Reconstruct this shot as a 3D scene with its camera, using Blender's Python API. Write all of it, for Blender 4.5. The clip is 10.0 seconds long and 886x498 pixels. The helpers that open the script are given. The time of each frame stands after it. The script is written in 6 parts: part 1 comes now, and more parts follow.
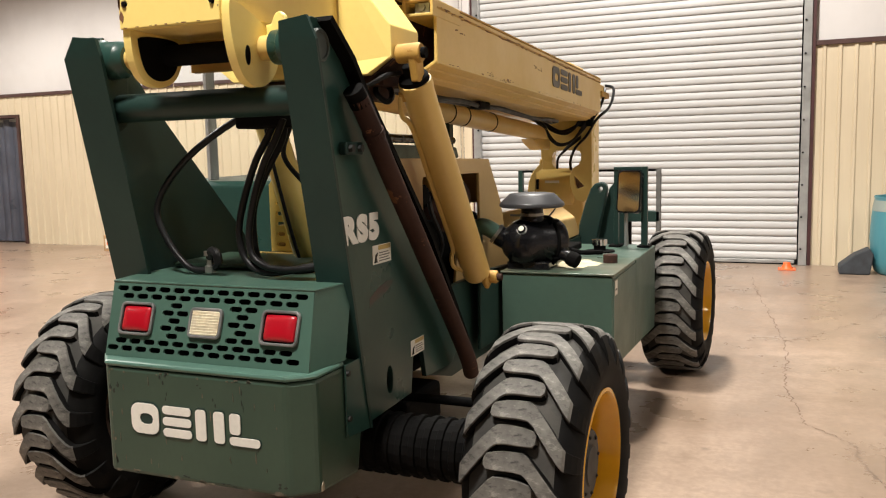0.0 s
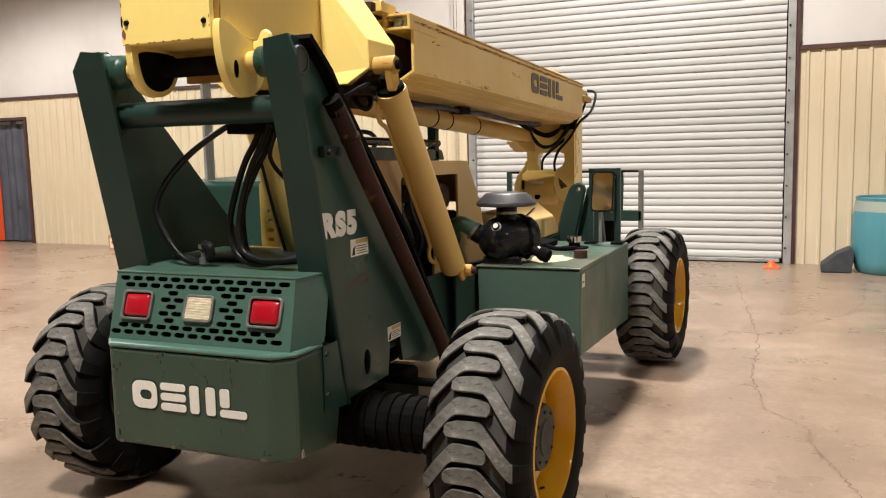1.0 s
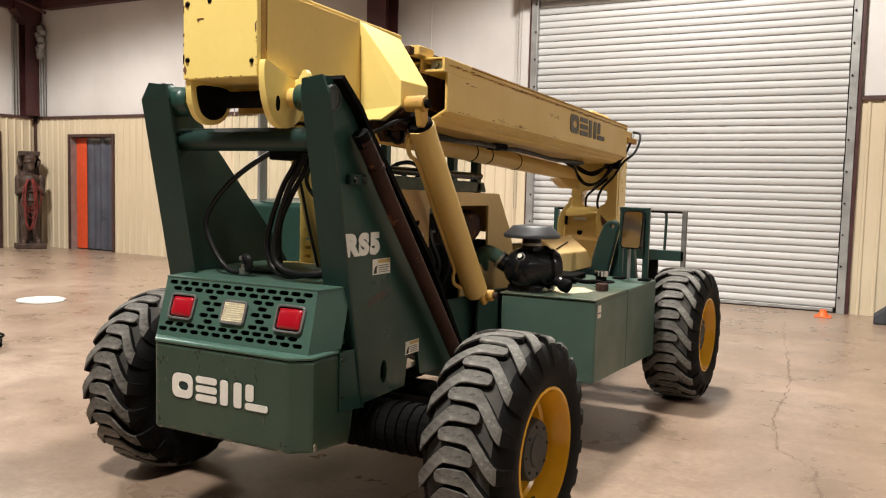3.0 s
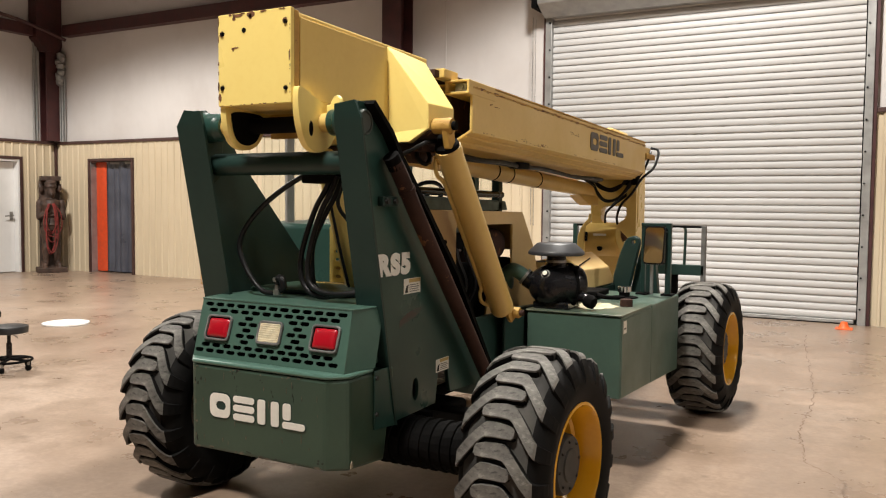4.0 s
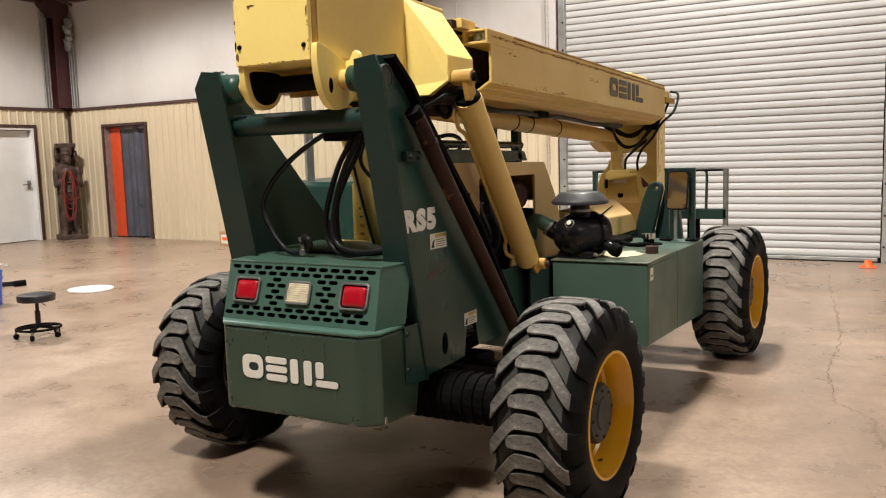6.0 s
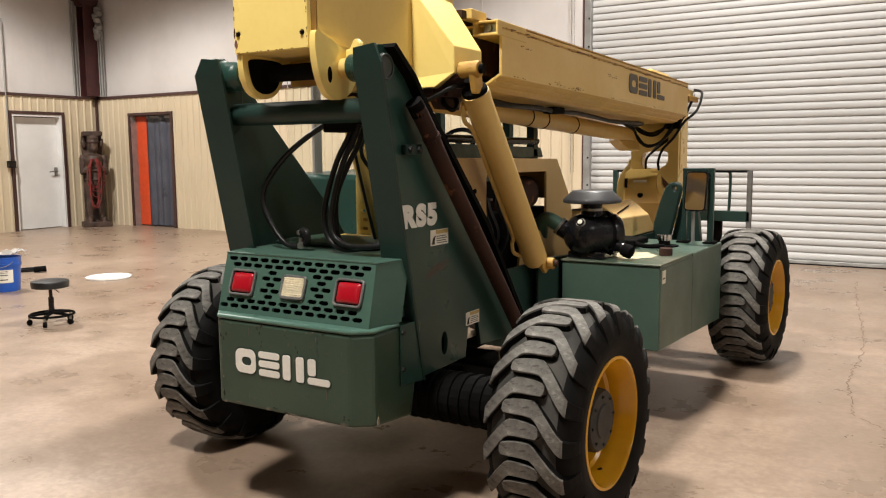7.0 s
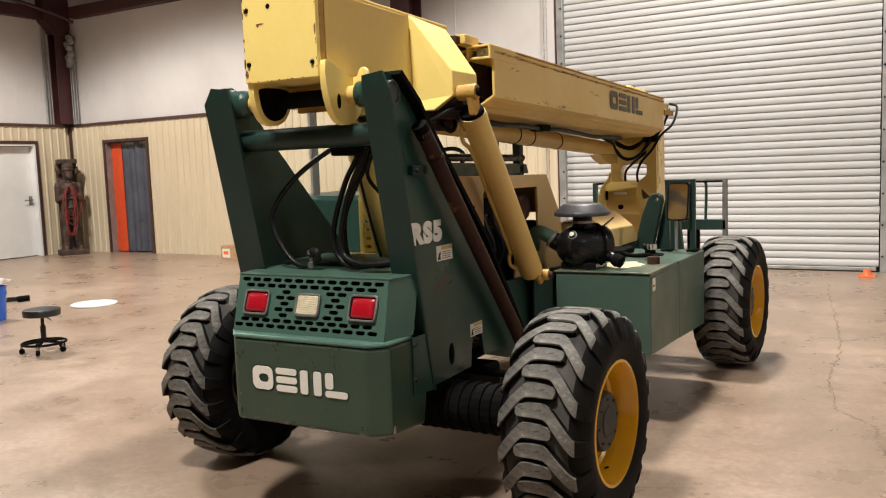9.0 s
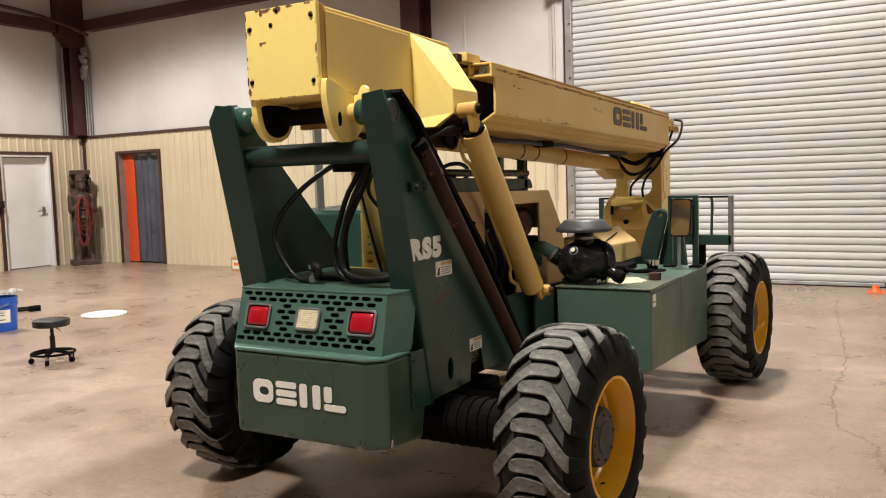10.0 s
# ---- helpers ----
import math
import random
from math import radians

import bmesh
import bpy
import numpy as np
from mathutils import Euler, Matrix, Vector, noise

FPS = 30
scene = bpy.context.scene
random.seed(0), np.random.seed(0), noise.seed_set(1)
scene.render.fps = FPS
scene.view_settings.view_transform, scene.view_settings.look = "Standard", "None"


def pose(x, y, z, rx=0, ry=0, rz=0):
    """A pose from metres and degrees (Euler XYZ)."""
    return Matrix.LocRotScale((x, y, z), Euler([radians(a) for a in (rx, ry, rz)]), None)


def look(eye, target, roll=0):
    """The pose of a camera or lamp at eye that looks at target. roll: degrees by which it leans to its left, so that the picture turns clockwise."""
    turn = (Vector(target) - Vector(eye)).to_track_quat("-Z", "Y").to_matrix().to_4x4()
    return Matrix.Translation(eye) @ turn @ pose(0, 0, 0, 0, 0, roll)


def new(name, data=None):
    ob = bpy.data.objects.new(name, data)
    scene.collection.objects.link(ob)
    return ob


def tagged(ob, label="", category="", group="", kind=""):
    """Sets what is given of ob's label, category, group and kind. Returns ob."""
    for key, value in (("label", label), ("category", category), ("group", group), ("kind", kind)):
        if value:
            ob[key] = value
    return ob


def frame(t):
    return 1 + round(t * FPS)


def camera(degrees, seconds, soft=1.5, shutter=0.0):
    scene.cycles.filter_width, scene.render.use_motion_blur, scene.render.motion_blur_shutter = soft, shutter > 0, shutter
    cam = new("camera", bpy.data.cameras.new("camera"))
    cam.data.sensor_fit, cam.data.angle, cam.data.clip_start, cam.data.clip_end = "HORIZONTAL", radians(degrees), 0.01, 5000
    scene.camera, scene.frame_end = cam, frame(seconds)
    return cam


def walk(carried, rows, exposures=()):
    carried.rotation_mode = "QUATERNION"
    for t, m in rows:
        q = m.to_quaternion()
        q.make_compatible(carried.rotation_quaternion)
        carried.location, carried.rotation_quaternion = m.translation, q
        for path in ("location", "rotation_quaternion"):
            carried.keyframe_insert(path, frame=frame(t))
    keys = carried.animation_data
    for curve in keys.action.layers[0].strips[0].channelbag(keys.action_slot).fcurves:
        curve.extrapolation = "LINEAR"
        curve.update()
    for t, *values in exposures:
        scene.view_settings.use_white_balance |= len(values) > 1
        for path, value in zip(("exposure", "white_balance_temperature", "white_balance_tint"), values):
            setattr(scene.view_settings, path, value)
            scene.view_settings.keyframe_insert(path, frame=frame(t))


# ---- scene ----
cam = camera(56.3, 10.0, 1.15)
PATH = [
    (0, (0.391, -0.058, 1.29), (-0.371, 1.777, 1.061), -1.3),
    (0.5, (0.481, -0.183, 1.29), (-0.275, 1.655, 1.062), -1.5),
    (1, (0.593, -0.26, 1.293), (-0.178, 1.571, 1.067), -1.3),
    (1.5, (0.747, -0.312, 1.283), (-0.107, 1.484, 1.068), 1.2),
    (2, (0.844, -0.369, 1.283), (-0.069, 1.397, 1.068), 1.3),
    (3.3, (0.888, -0.446, 1.296), (-0.047, 1.316, 1.16), 1.3),
    (3.5, (0.879, -0.462, 1.293), (-0.074, 1.291, 1.161), 1.2),
    (4, (0.86, -0.508, 1.304), (-0.096, 1.245, 1.194), 0.5),
    (4.5, (0.831, -0.582, 1.31), (-0.09, 1.19, 1.204), 0.2),
    (5, (0.821, -0.626, 1.306), (-0.1, 1.143, 1.16), -0.5),
    (5.5, (0.812, -0.594, 1.311), (-0.134, 1.155, 1.098), -1.7),
    (7, (0.853, -0.382, 1.3), (-0.187, 1.31, 1.068), -0.5),
    (7.5, (0.873, -0.395, 1.299), (-0.161, 1.302, 1.067), -0.7),
    (8, (0.852, -0.443, 1.31), (-0.179, 1.257, 1.088), -0.8),
    (8.5, (0.832, -0.516, 1.316), (-0.193, 1.19, 1.116), -1.3),
    (9, (0.818, -0.571, 1.312), (-0.165, 1.16, 1.119), -2.1),
    (9.5, (0.813, -0.594, 1.317), (-0.15, 1.149, 1.133), -2.0),
    (10, (0.877, -0.577, 1.329), (-0.131, 1.143, 1.165), -1.8),
]
walk(cam, [(t, look(eye, target, roll)) for t, eye, target, roll in PATH],
     exposures=[(0.0, 0.33), (1.5, 0.21), (3.3, 0.17), (4.5, 0.11), (6.8, 0.12), (10.0, 0.12)])

# ---------- light ----------
world = bpy.data.worlds.new("world")
scene.world = world
world.use_nodes = True
world.node_tree.nodes["Background"].inputs[0].default_value = (0.9, 0.85, 0.8, 1)
world.node_tree.nodes["Background"].inputs[1].default_value = 0.005


def high_bay(x, y, z, watts, cone=135, blend=0.25, tone=(1.0, 0.945, 0.875)):
    """A ceiling lamp in a deep reflector, shining straight down."""
    data = bpy.data.lights.new("high_bay_light", "SPOT")
    data.energy, data.color = watts, tone
    data.spot_size, data.spot_blend, data.shadow_soft_size = radians(cone), blend, 0.34
    ob = new("high_bay_light", data)
    ob.matrix_world = pose(x, y, z)
    return ob


LAMPS = [(-1.1, 5.7, 1850), (6.2, 4.6, 430), (-9.2, 4.6, 2000), (-1.0, -0.2, 1680), (6.2, -1.4, 140), (-9.0, -1.4, 170), (-1.9, -7.4, 60)]
for lx, ly, lw in LAMPS:
    high_bay(lx, ly, 6.1, lw)

# ---------- materials ----------


def material(name):
    m = bpy.data.materials.new(name)
    m.use_nodes = True
    nt = m.node_tree
    return m, nt, nt.nodes["Principled BSDF"]


def link(nt, a, b):
    nt.links.new(a, b)


def coords(nt, scale=(1, 1, 1), source="Object"):
    tc = nt.nodes.new("ShaderNodeTexCoord")
    mp = nt.nodes.new("ShaderNodeMapping")
    mp.inputs["Scale"].default_value = scale
    link(nt, tc.outputs[source], mp.inputs["Vector"])
    return mp.outputs["Vector"]


def noise_tex(nt, vec, scale, detail=4, rough=0.55):
    n = nt.nodes.new("ShaderNodeTexNoise")
    n.inputs["Scale"].default_value = scale
    n.inputs["Detail"].default_value = detail
    n.inputs["Roughness"].default_value = rough
    link(nt, vec, n.inputs["Vector"])
    return n.outputs["Fac"]


def ramp(nt, fac, stops):
    r = nt.nodes.new("ShaderNodeValToRGB")
    el = r.color_ramp.elements
    while len(el) < len(stops):
        el.new(0.5)
    for e, (p, c) in zip(el, stops):
        e.position = p
        e.color = (*c, 1) if len(c) == 3 else c
    link(nt, fac, r.inputs["Fac"])
    return r.outputs["Color"]


def mix(nt, fac, a, b, mode="MIX"):
    n = nt.nodes.new("ShaderNodeMix")
    n.data_type, n.blend_type = "RGBA", mode
    for sock, v in ((n.inputs["Factor"], fac), (n.inputs["A"], a), (n.inputs["B"], b)):
        if isinstance(v, (int, float)):
            sock.default_value = v
        elif isinstance(v, tuple):
            sock.default_value = (*v, 1) if len(v) == 3 else v
        else:
            link(nt, v, sock)
    return n.outputs["Result"]


def bump(nt, bsdf, height, strength, distance=0.01):
    b = nt.nodes.new("ShaderNodeBump")
    b.inputs["Strength"].default_value = strength
    b.inputs["Distance"].default_value = distance
    link(nt, height, b.inputs["Height"])
    link(nt, b.outputs["Normal"], bsdf.inputs["Normal"])


def grey(v):
    return (v, v, v)


def paint(name, base, dark, wear=None, wear_at=0.70, rough=0.42, dirt=0.5, scale=1.0):
    """Enamel on steel: slow tone drift, dull dirt, and chips of rust or primer."""
    m, nt, b = material(name)
    v = coords(nt)
    drift = noise_tex(nt, v, 2.3 * scale, 5)
    fine = noise_tex(nt, v, 38 * scale, 3)
    col = mix(nt, ramp(nt, drift, [(0.35, grey(0)), (0.72, grey(dirt))]), base, dark)
    col = mix(nt, ramp(nt, fine, [(0.45, grey(0)), (0.8, grey(0.25))]), col, dark)
    if wear:
        chips = noise_tex(nt, v, 9 * scale, 9, 0.68)
        mask = ramp(nt, chips, [(wear_at, grey(0)), (wear_at + 0.025, grey(1))])
        col = mix(nt, mask, col, wear)
    link(nt, col, b.inputs["Base Color"])
    link(nt, ramp(nt, drift, [(0.3, grey(rough - 0.08)), (0.75, grey(rough + 0.16))]), b.inputs["Roughness"])
    bump(nt, b, fine, 0.08, 0.002)
    return m


def plain(name, base, rough=0.5, metal=0.0, vary=0.25, scale=14):
    m, nt, b = material(name)
    n = noise_tex(nt, coords(nt), scale, 5)
    lo = tuple(c * (1 - vary) for c in base)
    hi = tuple(min(1, c * (1 + vary)) for c in base)
    link(nt, ramp(nt, n, [(0.3, lo), (0.7, hi)]), b.inputs["Base Color"])
    link(nt, ramp(nt, n, [(0.3, grey(max(0.05, rough - 0.1))), (0.7, grey(min(1, rough + 0.1)))]), b.inputs["Roughness"])
    b.inputs["Metallic"].default_value = metal
    bump(nt, b, n, 0.06, 0.002)
    return m


GREEN = paint("green_enamel", (0.058, 0.118, 0.090), (0.037, 0.076, 0.059), (0.10, 0.065, 0.04), 0.735, 0.34, 0.55)
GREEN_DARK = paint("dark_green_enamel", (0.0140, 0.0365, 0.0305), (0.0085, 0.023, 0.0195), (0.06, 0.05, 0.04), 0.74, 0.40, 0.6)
# scuffed dark green, lightened in place of lamp light on the right tower
GREEN_TOWER = paint("scuffed_lit_tower_enamel", (0.021, 0.062, 0.050), (0.011, 0.033, 0.027), (0.050, 0.055, 0.042), 0.72, 0.32, 0.8, 1.3)
# lip green: wear plus the overhead lamp's highlight, held in the colour
GREEN_LIP = paint("worn_lit_lip_enamel", (0.080, 0.165, 0.130), (0.055, 0.115, 0.09), (0.16, 0.13, 0.09), 0.68, 0.36, 0.5, 2.0)
GREEN_DULL = paint("faded_green_enamel", (0.033, 0.065, 0.043), (0.023, 0.046, 0.031), (0.12, 0.095, 0.06), 0.70, 0.42, 0.7, 1.4)
# tank green, greyed and lightened for glare on its side as well as dust
GREEN_TANK = paint("dusty_glare_green_enamel", (0.064, 0.114, 0.087), (0.040, 0.069, 0.054), (0.17, 0.15, 0.11), 0.70, 0.36, 0.75)
GREEN_LID = paint("oily_dusty_green_enamel", (0.056, 0.100, 0.074), (0.125, 0.118, 0.080), (0.30, 0.26, 0.17), 0.66, 0.34, 0.9, 1.6)
# one yellow in three tones; the two lighter ones hold lamp light
YELLOW = paint("yellow_enamel", (0.69, 0.485, 0.155), (0.56, 0.370, 0.105), (0.13, 0.045, 0.02), 0.735, 0.36, 0.45)
YELLOW_MID = paint("mid_lit_yellow_enamel", (0.78, 0.575, 0.190), (0.66, 0.455, 0.130), (0.13, 0.045, 0.02), 0.75, 0.33, 0.4)
YELLOW_LIT = paint("lit_yellow_enamel", (0.90, 0.715, 0.235), (0.81, 0.60, 0.175), (0.14, 0.05, 0.02), 0.755, 0.30, 0.35)
YELLOW_EDGE = paint("chipped_yellow_edge", (0.60, 0.36, 0.07), (0.30, 0.15, 0.04), (0.11, 0.04, 0.02), 0.63, 0.6, 0.8, 2.0)
CREAM = paint("faded_cream_enamel", (0.86, 0.60, 0.26), (0.74, 0.48, 0.18), (0.14, 0.06, 0.03), 0.72, 0.42, 0.5)
TAN = paint("tan_enamel", (0.54, 0.365, 0.15), (0.43, 0.275, 0.10), (0.12, 0.05, 0.03), 0.76, 0.45, 0.5)
RIM_YELLOW = paint("rim_yellow_gloss", (0.70, 0.36, 0.012), (0.55, 0.25, 0.008), (0.20, 0.10, 0.03), 0.76, 0.17, 0.4)
# rust brown; under the boom shoulder it also stands for shade
RUST_SHADE = paint("rust_and_shade_brown", (0.058, 0.028, 0.020), (0.020, 0.011, 0.009), (0.160, 0.070, 0.034), 0.58, 0.80, 0.9)
CHIP_RUST = plain("brown_rust_chip", (0.16, 0.070, 0.030), 0.85, 0, 0.5, 60)
BLACK = plain("black_plastic", (0.006, 0.006, 0.007), 0.24, 0, 0.15)
# black for grimy parts, and for shade painted on flange, pipe and openings
BLACK_DULL = plain("soot_and_shade_black", (0.0042, 0.0040, 0.0038), 0.8, 0, 0.5)
HOSE = plain("black_rubber_hose", (0.007, 0.007, 0.0075), 0.45, 0, 0.3)
BLACK.node_tree.nodes["Principled BSDF"].inputs["Specular IOR Level"].default_value = 0.35
HOSE.node_tree.nodes["Principled BSDF"].inputs["Specular IOR Level"].default_value = 0.25
RUST_SHADE.node_tree.nodes["Principled BSDF"].inputs["Specular IOR Level"].default_value = 0.2
GREEN_DARK.node_tree.nodes["Principled BSDF"].inputs["Specular IOR Level"].default_value = 0.30
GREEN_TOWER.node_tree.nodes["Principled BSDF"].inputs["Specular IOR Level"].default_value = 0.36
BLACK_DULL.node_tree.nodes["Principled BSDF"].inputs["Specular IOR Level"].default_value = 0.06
HUB_GREY = plain("dusty_grey_hub", (0.014, 0.0145, 0.013), 0.6, 0, 0.4)
STEEL = plain("worn_steel", (0.30, 0.29, 0.27), 0.38, 0.9, 0.35)
CHROME = plain("chrome", (0.75, 0.75, 0.75), 0.12, 1.0, 0.05)
WHITE_MARK = paint("white_vinyl_marking", (0.80, 0.78, 0.71), (0.52, 0.50, 0.45), (0.06, 0.10, 0.08), 0.72, 0.5, 0.4, 2.0)
DARK_MARK = plain("dark_vinyl_marking", (0.065, 0.055, 0.045), 0.5, 0, 0.3)
DECAL = plain("white_decal", (0.74, 0.71, 0.62), 0.5, 0, 0.08)
DECAL_ORANGE = plain("ochre_decal_band", (0.50, 0.36, 0.12), 0.5, 0, 0.1)
MAROON = plain("maroon_primer", (0.055, 0.016, 0.016), 0.55, 0, 0.35, 5)
TRIM_BROWN = plain("brown_trim", (0.060, 0.028, 0.024), 0.5, 0, 0.25, 6)
GALV = plain("galvanised_steel", (0.34, 0.34, 0.33), 0.5, 0.55, 0.18, 7)
DOOR_WHITE = plain("white_door_paint", (0.74, 0.74, 0.73), 0.42, 0, 0.05, 3)
ORANGE = plain("orange_plastic", (0.85, 0.13, 0.02), 0.45, 0, 0.12)
BLUE = plain("blue_plastic", (0.012, 0.085, 0.42), 0.38, 0, 0.12)
WHITE_PLASTIC = plain("white_plastic", (0.80, 0.79, 0.76), 0.45, 0, 0.05)
CARD = plain("brown_cardboard", (0.42, 0.26, 0.13), 0.85, 0, 0.15)
WOOD_CARVED = plain("dark_carved_wood", (0.058, 0.033, 0.023), 0.6, 0, 0.6, 9)
ROPE_RED = plain("red_rope", (0.20, 0.026, 0.022), 0.8, 0, 0.3)
SEAT_BLACK = plain("black_vinyl", (0.012, 0.012, 0.013), 0.4, 0, 0.2)
GREY_RUBBER = plain("grey_rubber_block", (0.034, 0.038, 0.044), 0.8, 0, 0.4)
STRIP_GREY = plain("grey_vinyl_strip", (0.075, 0.082, 0.108), 0.35, 0, 0.25, 3)


def tyre_rubber():
    m, nt, b = material("dusty_tyre_rubber")
    v = coords(nt)
    big, small = noise_tex(nt, v, 6, 5), noise_tex(nt, v, 45, 6)
    dust = mix(nt, ramp(nt, big, [(0.40, grey(0.08)), (0.70, grey(0.95))]), (0.040, 0.038, 0.034), (0.215, 0.202, 0.180))
    scuffs = noise_tex(nt, coords(nt, (1.0, 2.2, 1.0)), 17, 8, 0.72)
    dust = mix(nt, ramp(nt, scuffs, [(0.56, grey(0)), (0.66, grey(0.8))]), dust, (0.30, 0.285, 0.25))
    dust = mix(nt, ramp(nt, scuffs, [(0.36, grey(0.8)), (0.46, grey(0))]), dust, (0.018, 0.017, 0.016))
    link(nt, mix(nt, ramp(nt, small, [(0.50, grey(0)), (0.74, grey(0.5))]), dust, (0.040, 0.037, 0.033)), b.inputs["Base Color"])
    b.inputs["Roughness"].default_value = 0.8
    bump(nt, b, small, 0.35, 0.004)
    return m


def sidewall_rubber():
    m, nt, b = material("black_sidewall_rubber")
    v = coords(nt)
    small = noise_tex(nt, v, 22, 6)
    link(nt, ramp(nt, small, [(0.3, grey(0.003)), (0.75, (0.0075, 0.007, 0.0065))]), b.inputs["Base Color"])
    b.inputs["Roughness"].default_value = 0.7
    b.inputs["Specular IOR Level"].default_value = 0.12
    bump(nt, b, small, 0.12, 0.002)
    return m


def groove_rubber():
    m, nt, b = material("dusty_groove_rubber")
    v = coords(nt)
    big, small = noise_tex(nt, v, 5, 5), noise_tex(nt, v, 40, 6)
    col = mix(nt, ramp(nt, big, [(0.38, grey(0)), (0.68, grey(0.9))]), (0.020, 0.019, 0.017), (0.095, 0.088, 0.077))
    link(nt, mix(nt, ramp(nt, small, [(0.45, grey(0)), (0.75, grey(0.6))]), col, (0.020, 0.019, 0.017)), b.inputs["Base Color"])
    b.inputs["Roughness"].default_value = 0.85
    bump(nt, b, small, 0.3, 0.003)
    return m


TREAD, SIDEWALL, GROOVE = tyre_rubber(), sidewall_rubber(), groove_rubber()


def concrete():
    m, nt, b = material("stained_polished_concrete")
    v = coords(nt)
    big, mid, fine = noise_tex(nt, v, 0.55, 6, 0.6), noise_tex(nt, v, 2.1, 8, 0.65), noise_tex(nt, v, 30, 6, 0.6)
    col = ramp(nt, big, [(0.30, (0.236, 0.162, 0.115)), (0.5, (0.362, 0.264, 0.197)), (0.70, (0.47, 0.36, 0.279))])
    col = mix(nt, ramp(nt, mid, [(0.34, grey(0.65)), (0.56, grey(0))]), col, (0.215, 0.155, 0.110))
    scuff = noise_tex(nt, v, 7.5, 7, 0.7)
    col = mix(nt, ramp(nt, scuff, [(0.38, grey(0.32)), (0.54, grey(0))]), col, (0.20, 0.142, 0.10))
    col = mix(nt, ramp(nt, mid, [(0.60, grey(0)), (0.78, grey(0.45))]), col, (0.52, 0.43, 0.35))
    col = mix(nt, ramp(nt, fine, [(0.4, grey(0.30)), (0.7, grey(0))]), col, (0.19, 0.135, 0.095))
    spots = noise_tex(nt, v, 4.4, 3, 0.5)
    col = mix(nt, ramp(nt, spots, [(0.69, grey(0)), (0.76, grey(0.6))]), col, (0.09, 0.066, 0.05))
    link(nt, col, b.inputs["Base Color"])
    link(nt, ramp(nt, mid, [(0.3, grey(0.22)), (0.7, grey(0.44))]), b.inputs["Roughness"])
    bump(nt, b, mid, 0.05, 0.01)
    return m


def wall_sheet(name, base, streak):
    """Painted steel sheet with faint vertical streaks and smudges."""
    m, nt, b = material(name)
    smear = noise_tex(nt, coords(nt, (3.0, 3.0, 0.35)), 2.4, 5)
    cloud = noise_tex(nt, coords(nt), 0.9, 4)
    col = mix(nt, ramp(nt, smear, [(0.42, grey(0)), (0.8, grey(0.5))]), base, streak)
    col = mix(nt, ramp(nt, cloud, [(0.45, grey(0)), (0.8, grey(0.35))]), col, streak)
    link(nt, col, b.inputs["Base Color"])
    b.inputs["Roughness"].default_value = 0.5
    bump(nt, b, cloud, 0.03, 0.01)
    return m


def vinyl_lining():
    m, nt, b = material("white_vinyl_insulation")
    v = coords(nt)
    sag = noise_tex(nt, coords(nt, (1.6, 1.6, 0.5)), 1.1, 3)
    soil = noise_tex(nt, v, 0.7, 6, 0.6)
    col = mix(nt, ramp(nt, soil, [(0.42, grey(0)), (0.78, grey(0.7))]), (0.60, 0.575, 0.56), (0.46, 0.425, 0.405))
    link(nt, col, b.inputs["Base Color"])
    b.inputs["Roughness"].default_value = 0.6
    bump(nt, b, sag, 0.35, 0.08)
    return m


def slat_paint():
    m, nt, b = material("white_slat_paint")
    soil = noise_tex(nt, coords(nt, (0.6, 1, 5.0)), 1.6, 6, 0.62)
    info = nt.nodes.new("ShaderNodeObjectInfo")
    tone = ramp(nt, info.outputs["Random"], [(0.0, (0.445, 0.442, 0.438)), (1.0, (0.50, 0.497, 0.492))])
    link(nt, mix(nt, ramp(nt, soil, [(0.5, grey(0)), (0.8, grey(0.5))]), tone, (0.40, 0.385, 0.36)), b.inputs["Base Color"])
    b.inputs["Roughness"].default_value = 0.58
    return m


CONCRETE = concrete()
BEIGE = wall_sheet("beige_ribbed_sheet", (0.62, 0.525, 0.375), (0.50, 0.41, 0.28))
VINYL = vinyl_lining()
SLAT = slat_paint()
CEIL = plain("ceiling_sheet", (0.16, 0.155, 0.15), 0.6, 0, 0.1, 1)
TEAL = wall_sheet("faded_teal_plastic", (0.055, 0.22, 0.27), (0.16, 0.30, 0.31))


def clear(name, tint, rough, alpha_like):
    m, nt, b = material(name)
    b.inputs["Base Color"].default_value = (*tint, 1)
    b.inputs["Roughness"].default_value = rough
    b.inputs["Transmission Weight"].default_value = alpha_like
    b.inputs["IOR"].default_value = 1.05
    return m


GLASS = clear("cab_glass", (0.90, 0.93, 0.92), 0.03, 1.0)
LENS_RED, _nt, _b = material("red_lens")
_b.inputs["Base Color"].default_value = (0.37, 0.003, 0.012, 1)
_b.inputs["Roughness"].default_value = 0.30
_b.inputs["Coat Weight"].default_value = 0.12
LENS_CLEAR = plain("clear_ribbed_lens", (0.90, 0.83, 0.64), 0.15, 0, 0.12, 60)
MIRROR, _nt, _b = material("mirror_glass")
_b.inputs["Base Color"].default_value = (0.86, 0.86, 0.85, 1)
_b.inputs["Metallic"].default_value = 1.0
_b.inputs["Roughness"].default_value = 0.09

# ---------- mesh helpers ----------


def part(name, bm, mat, parent=None, label="", smooth=False, bevel=0.0, matrix=None):
    """Links a bmesh as one mesh object, under a thing or a part if one is given."""
    me = bpy.data.meshes.new(name)
    bmesh.ops.recalc_face_normals(bm, faces=bm.faces)
    bm.to_mesh(me)
    bm.free()
    return part_mesh(name, me, mat, parent, label, smooth, bevel, matrix)


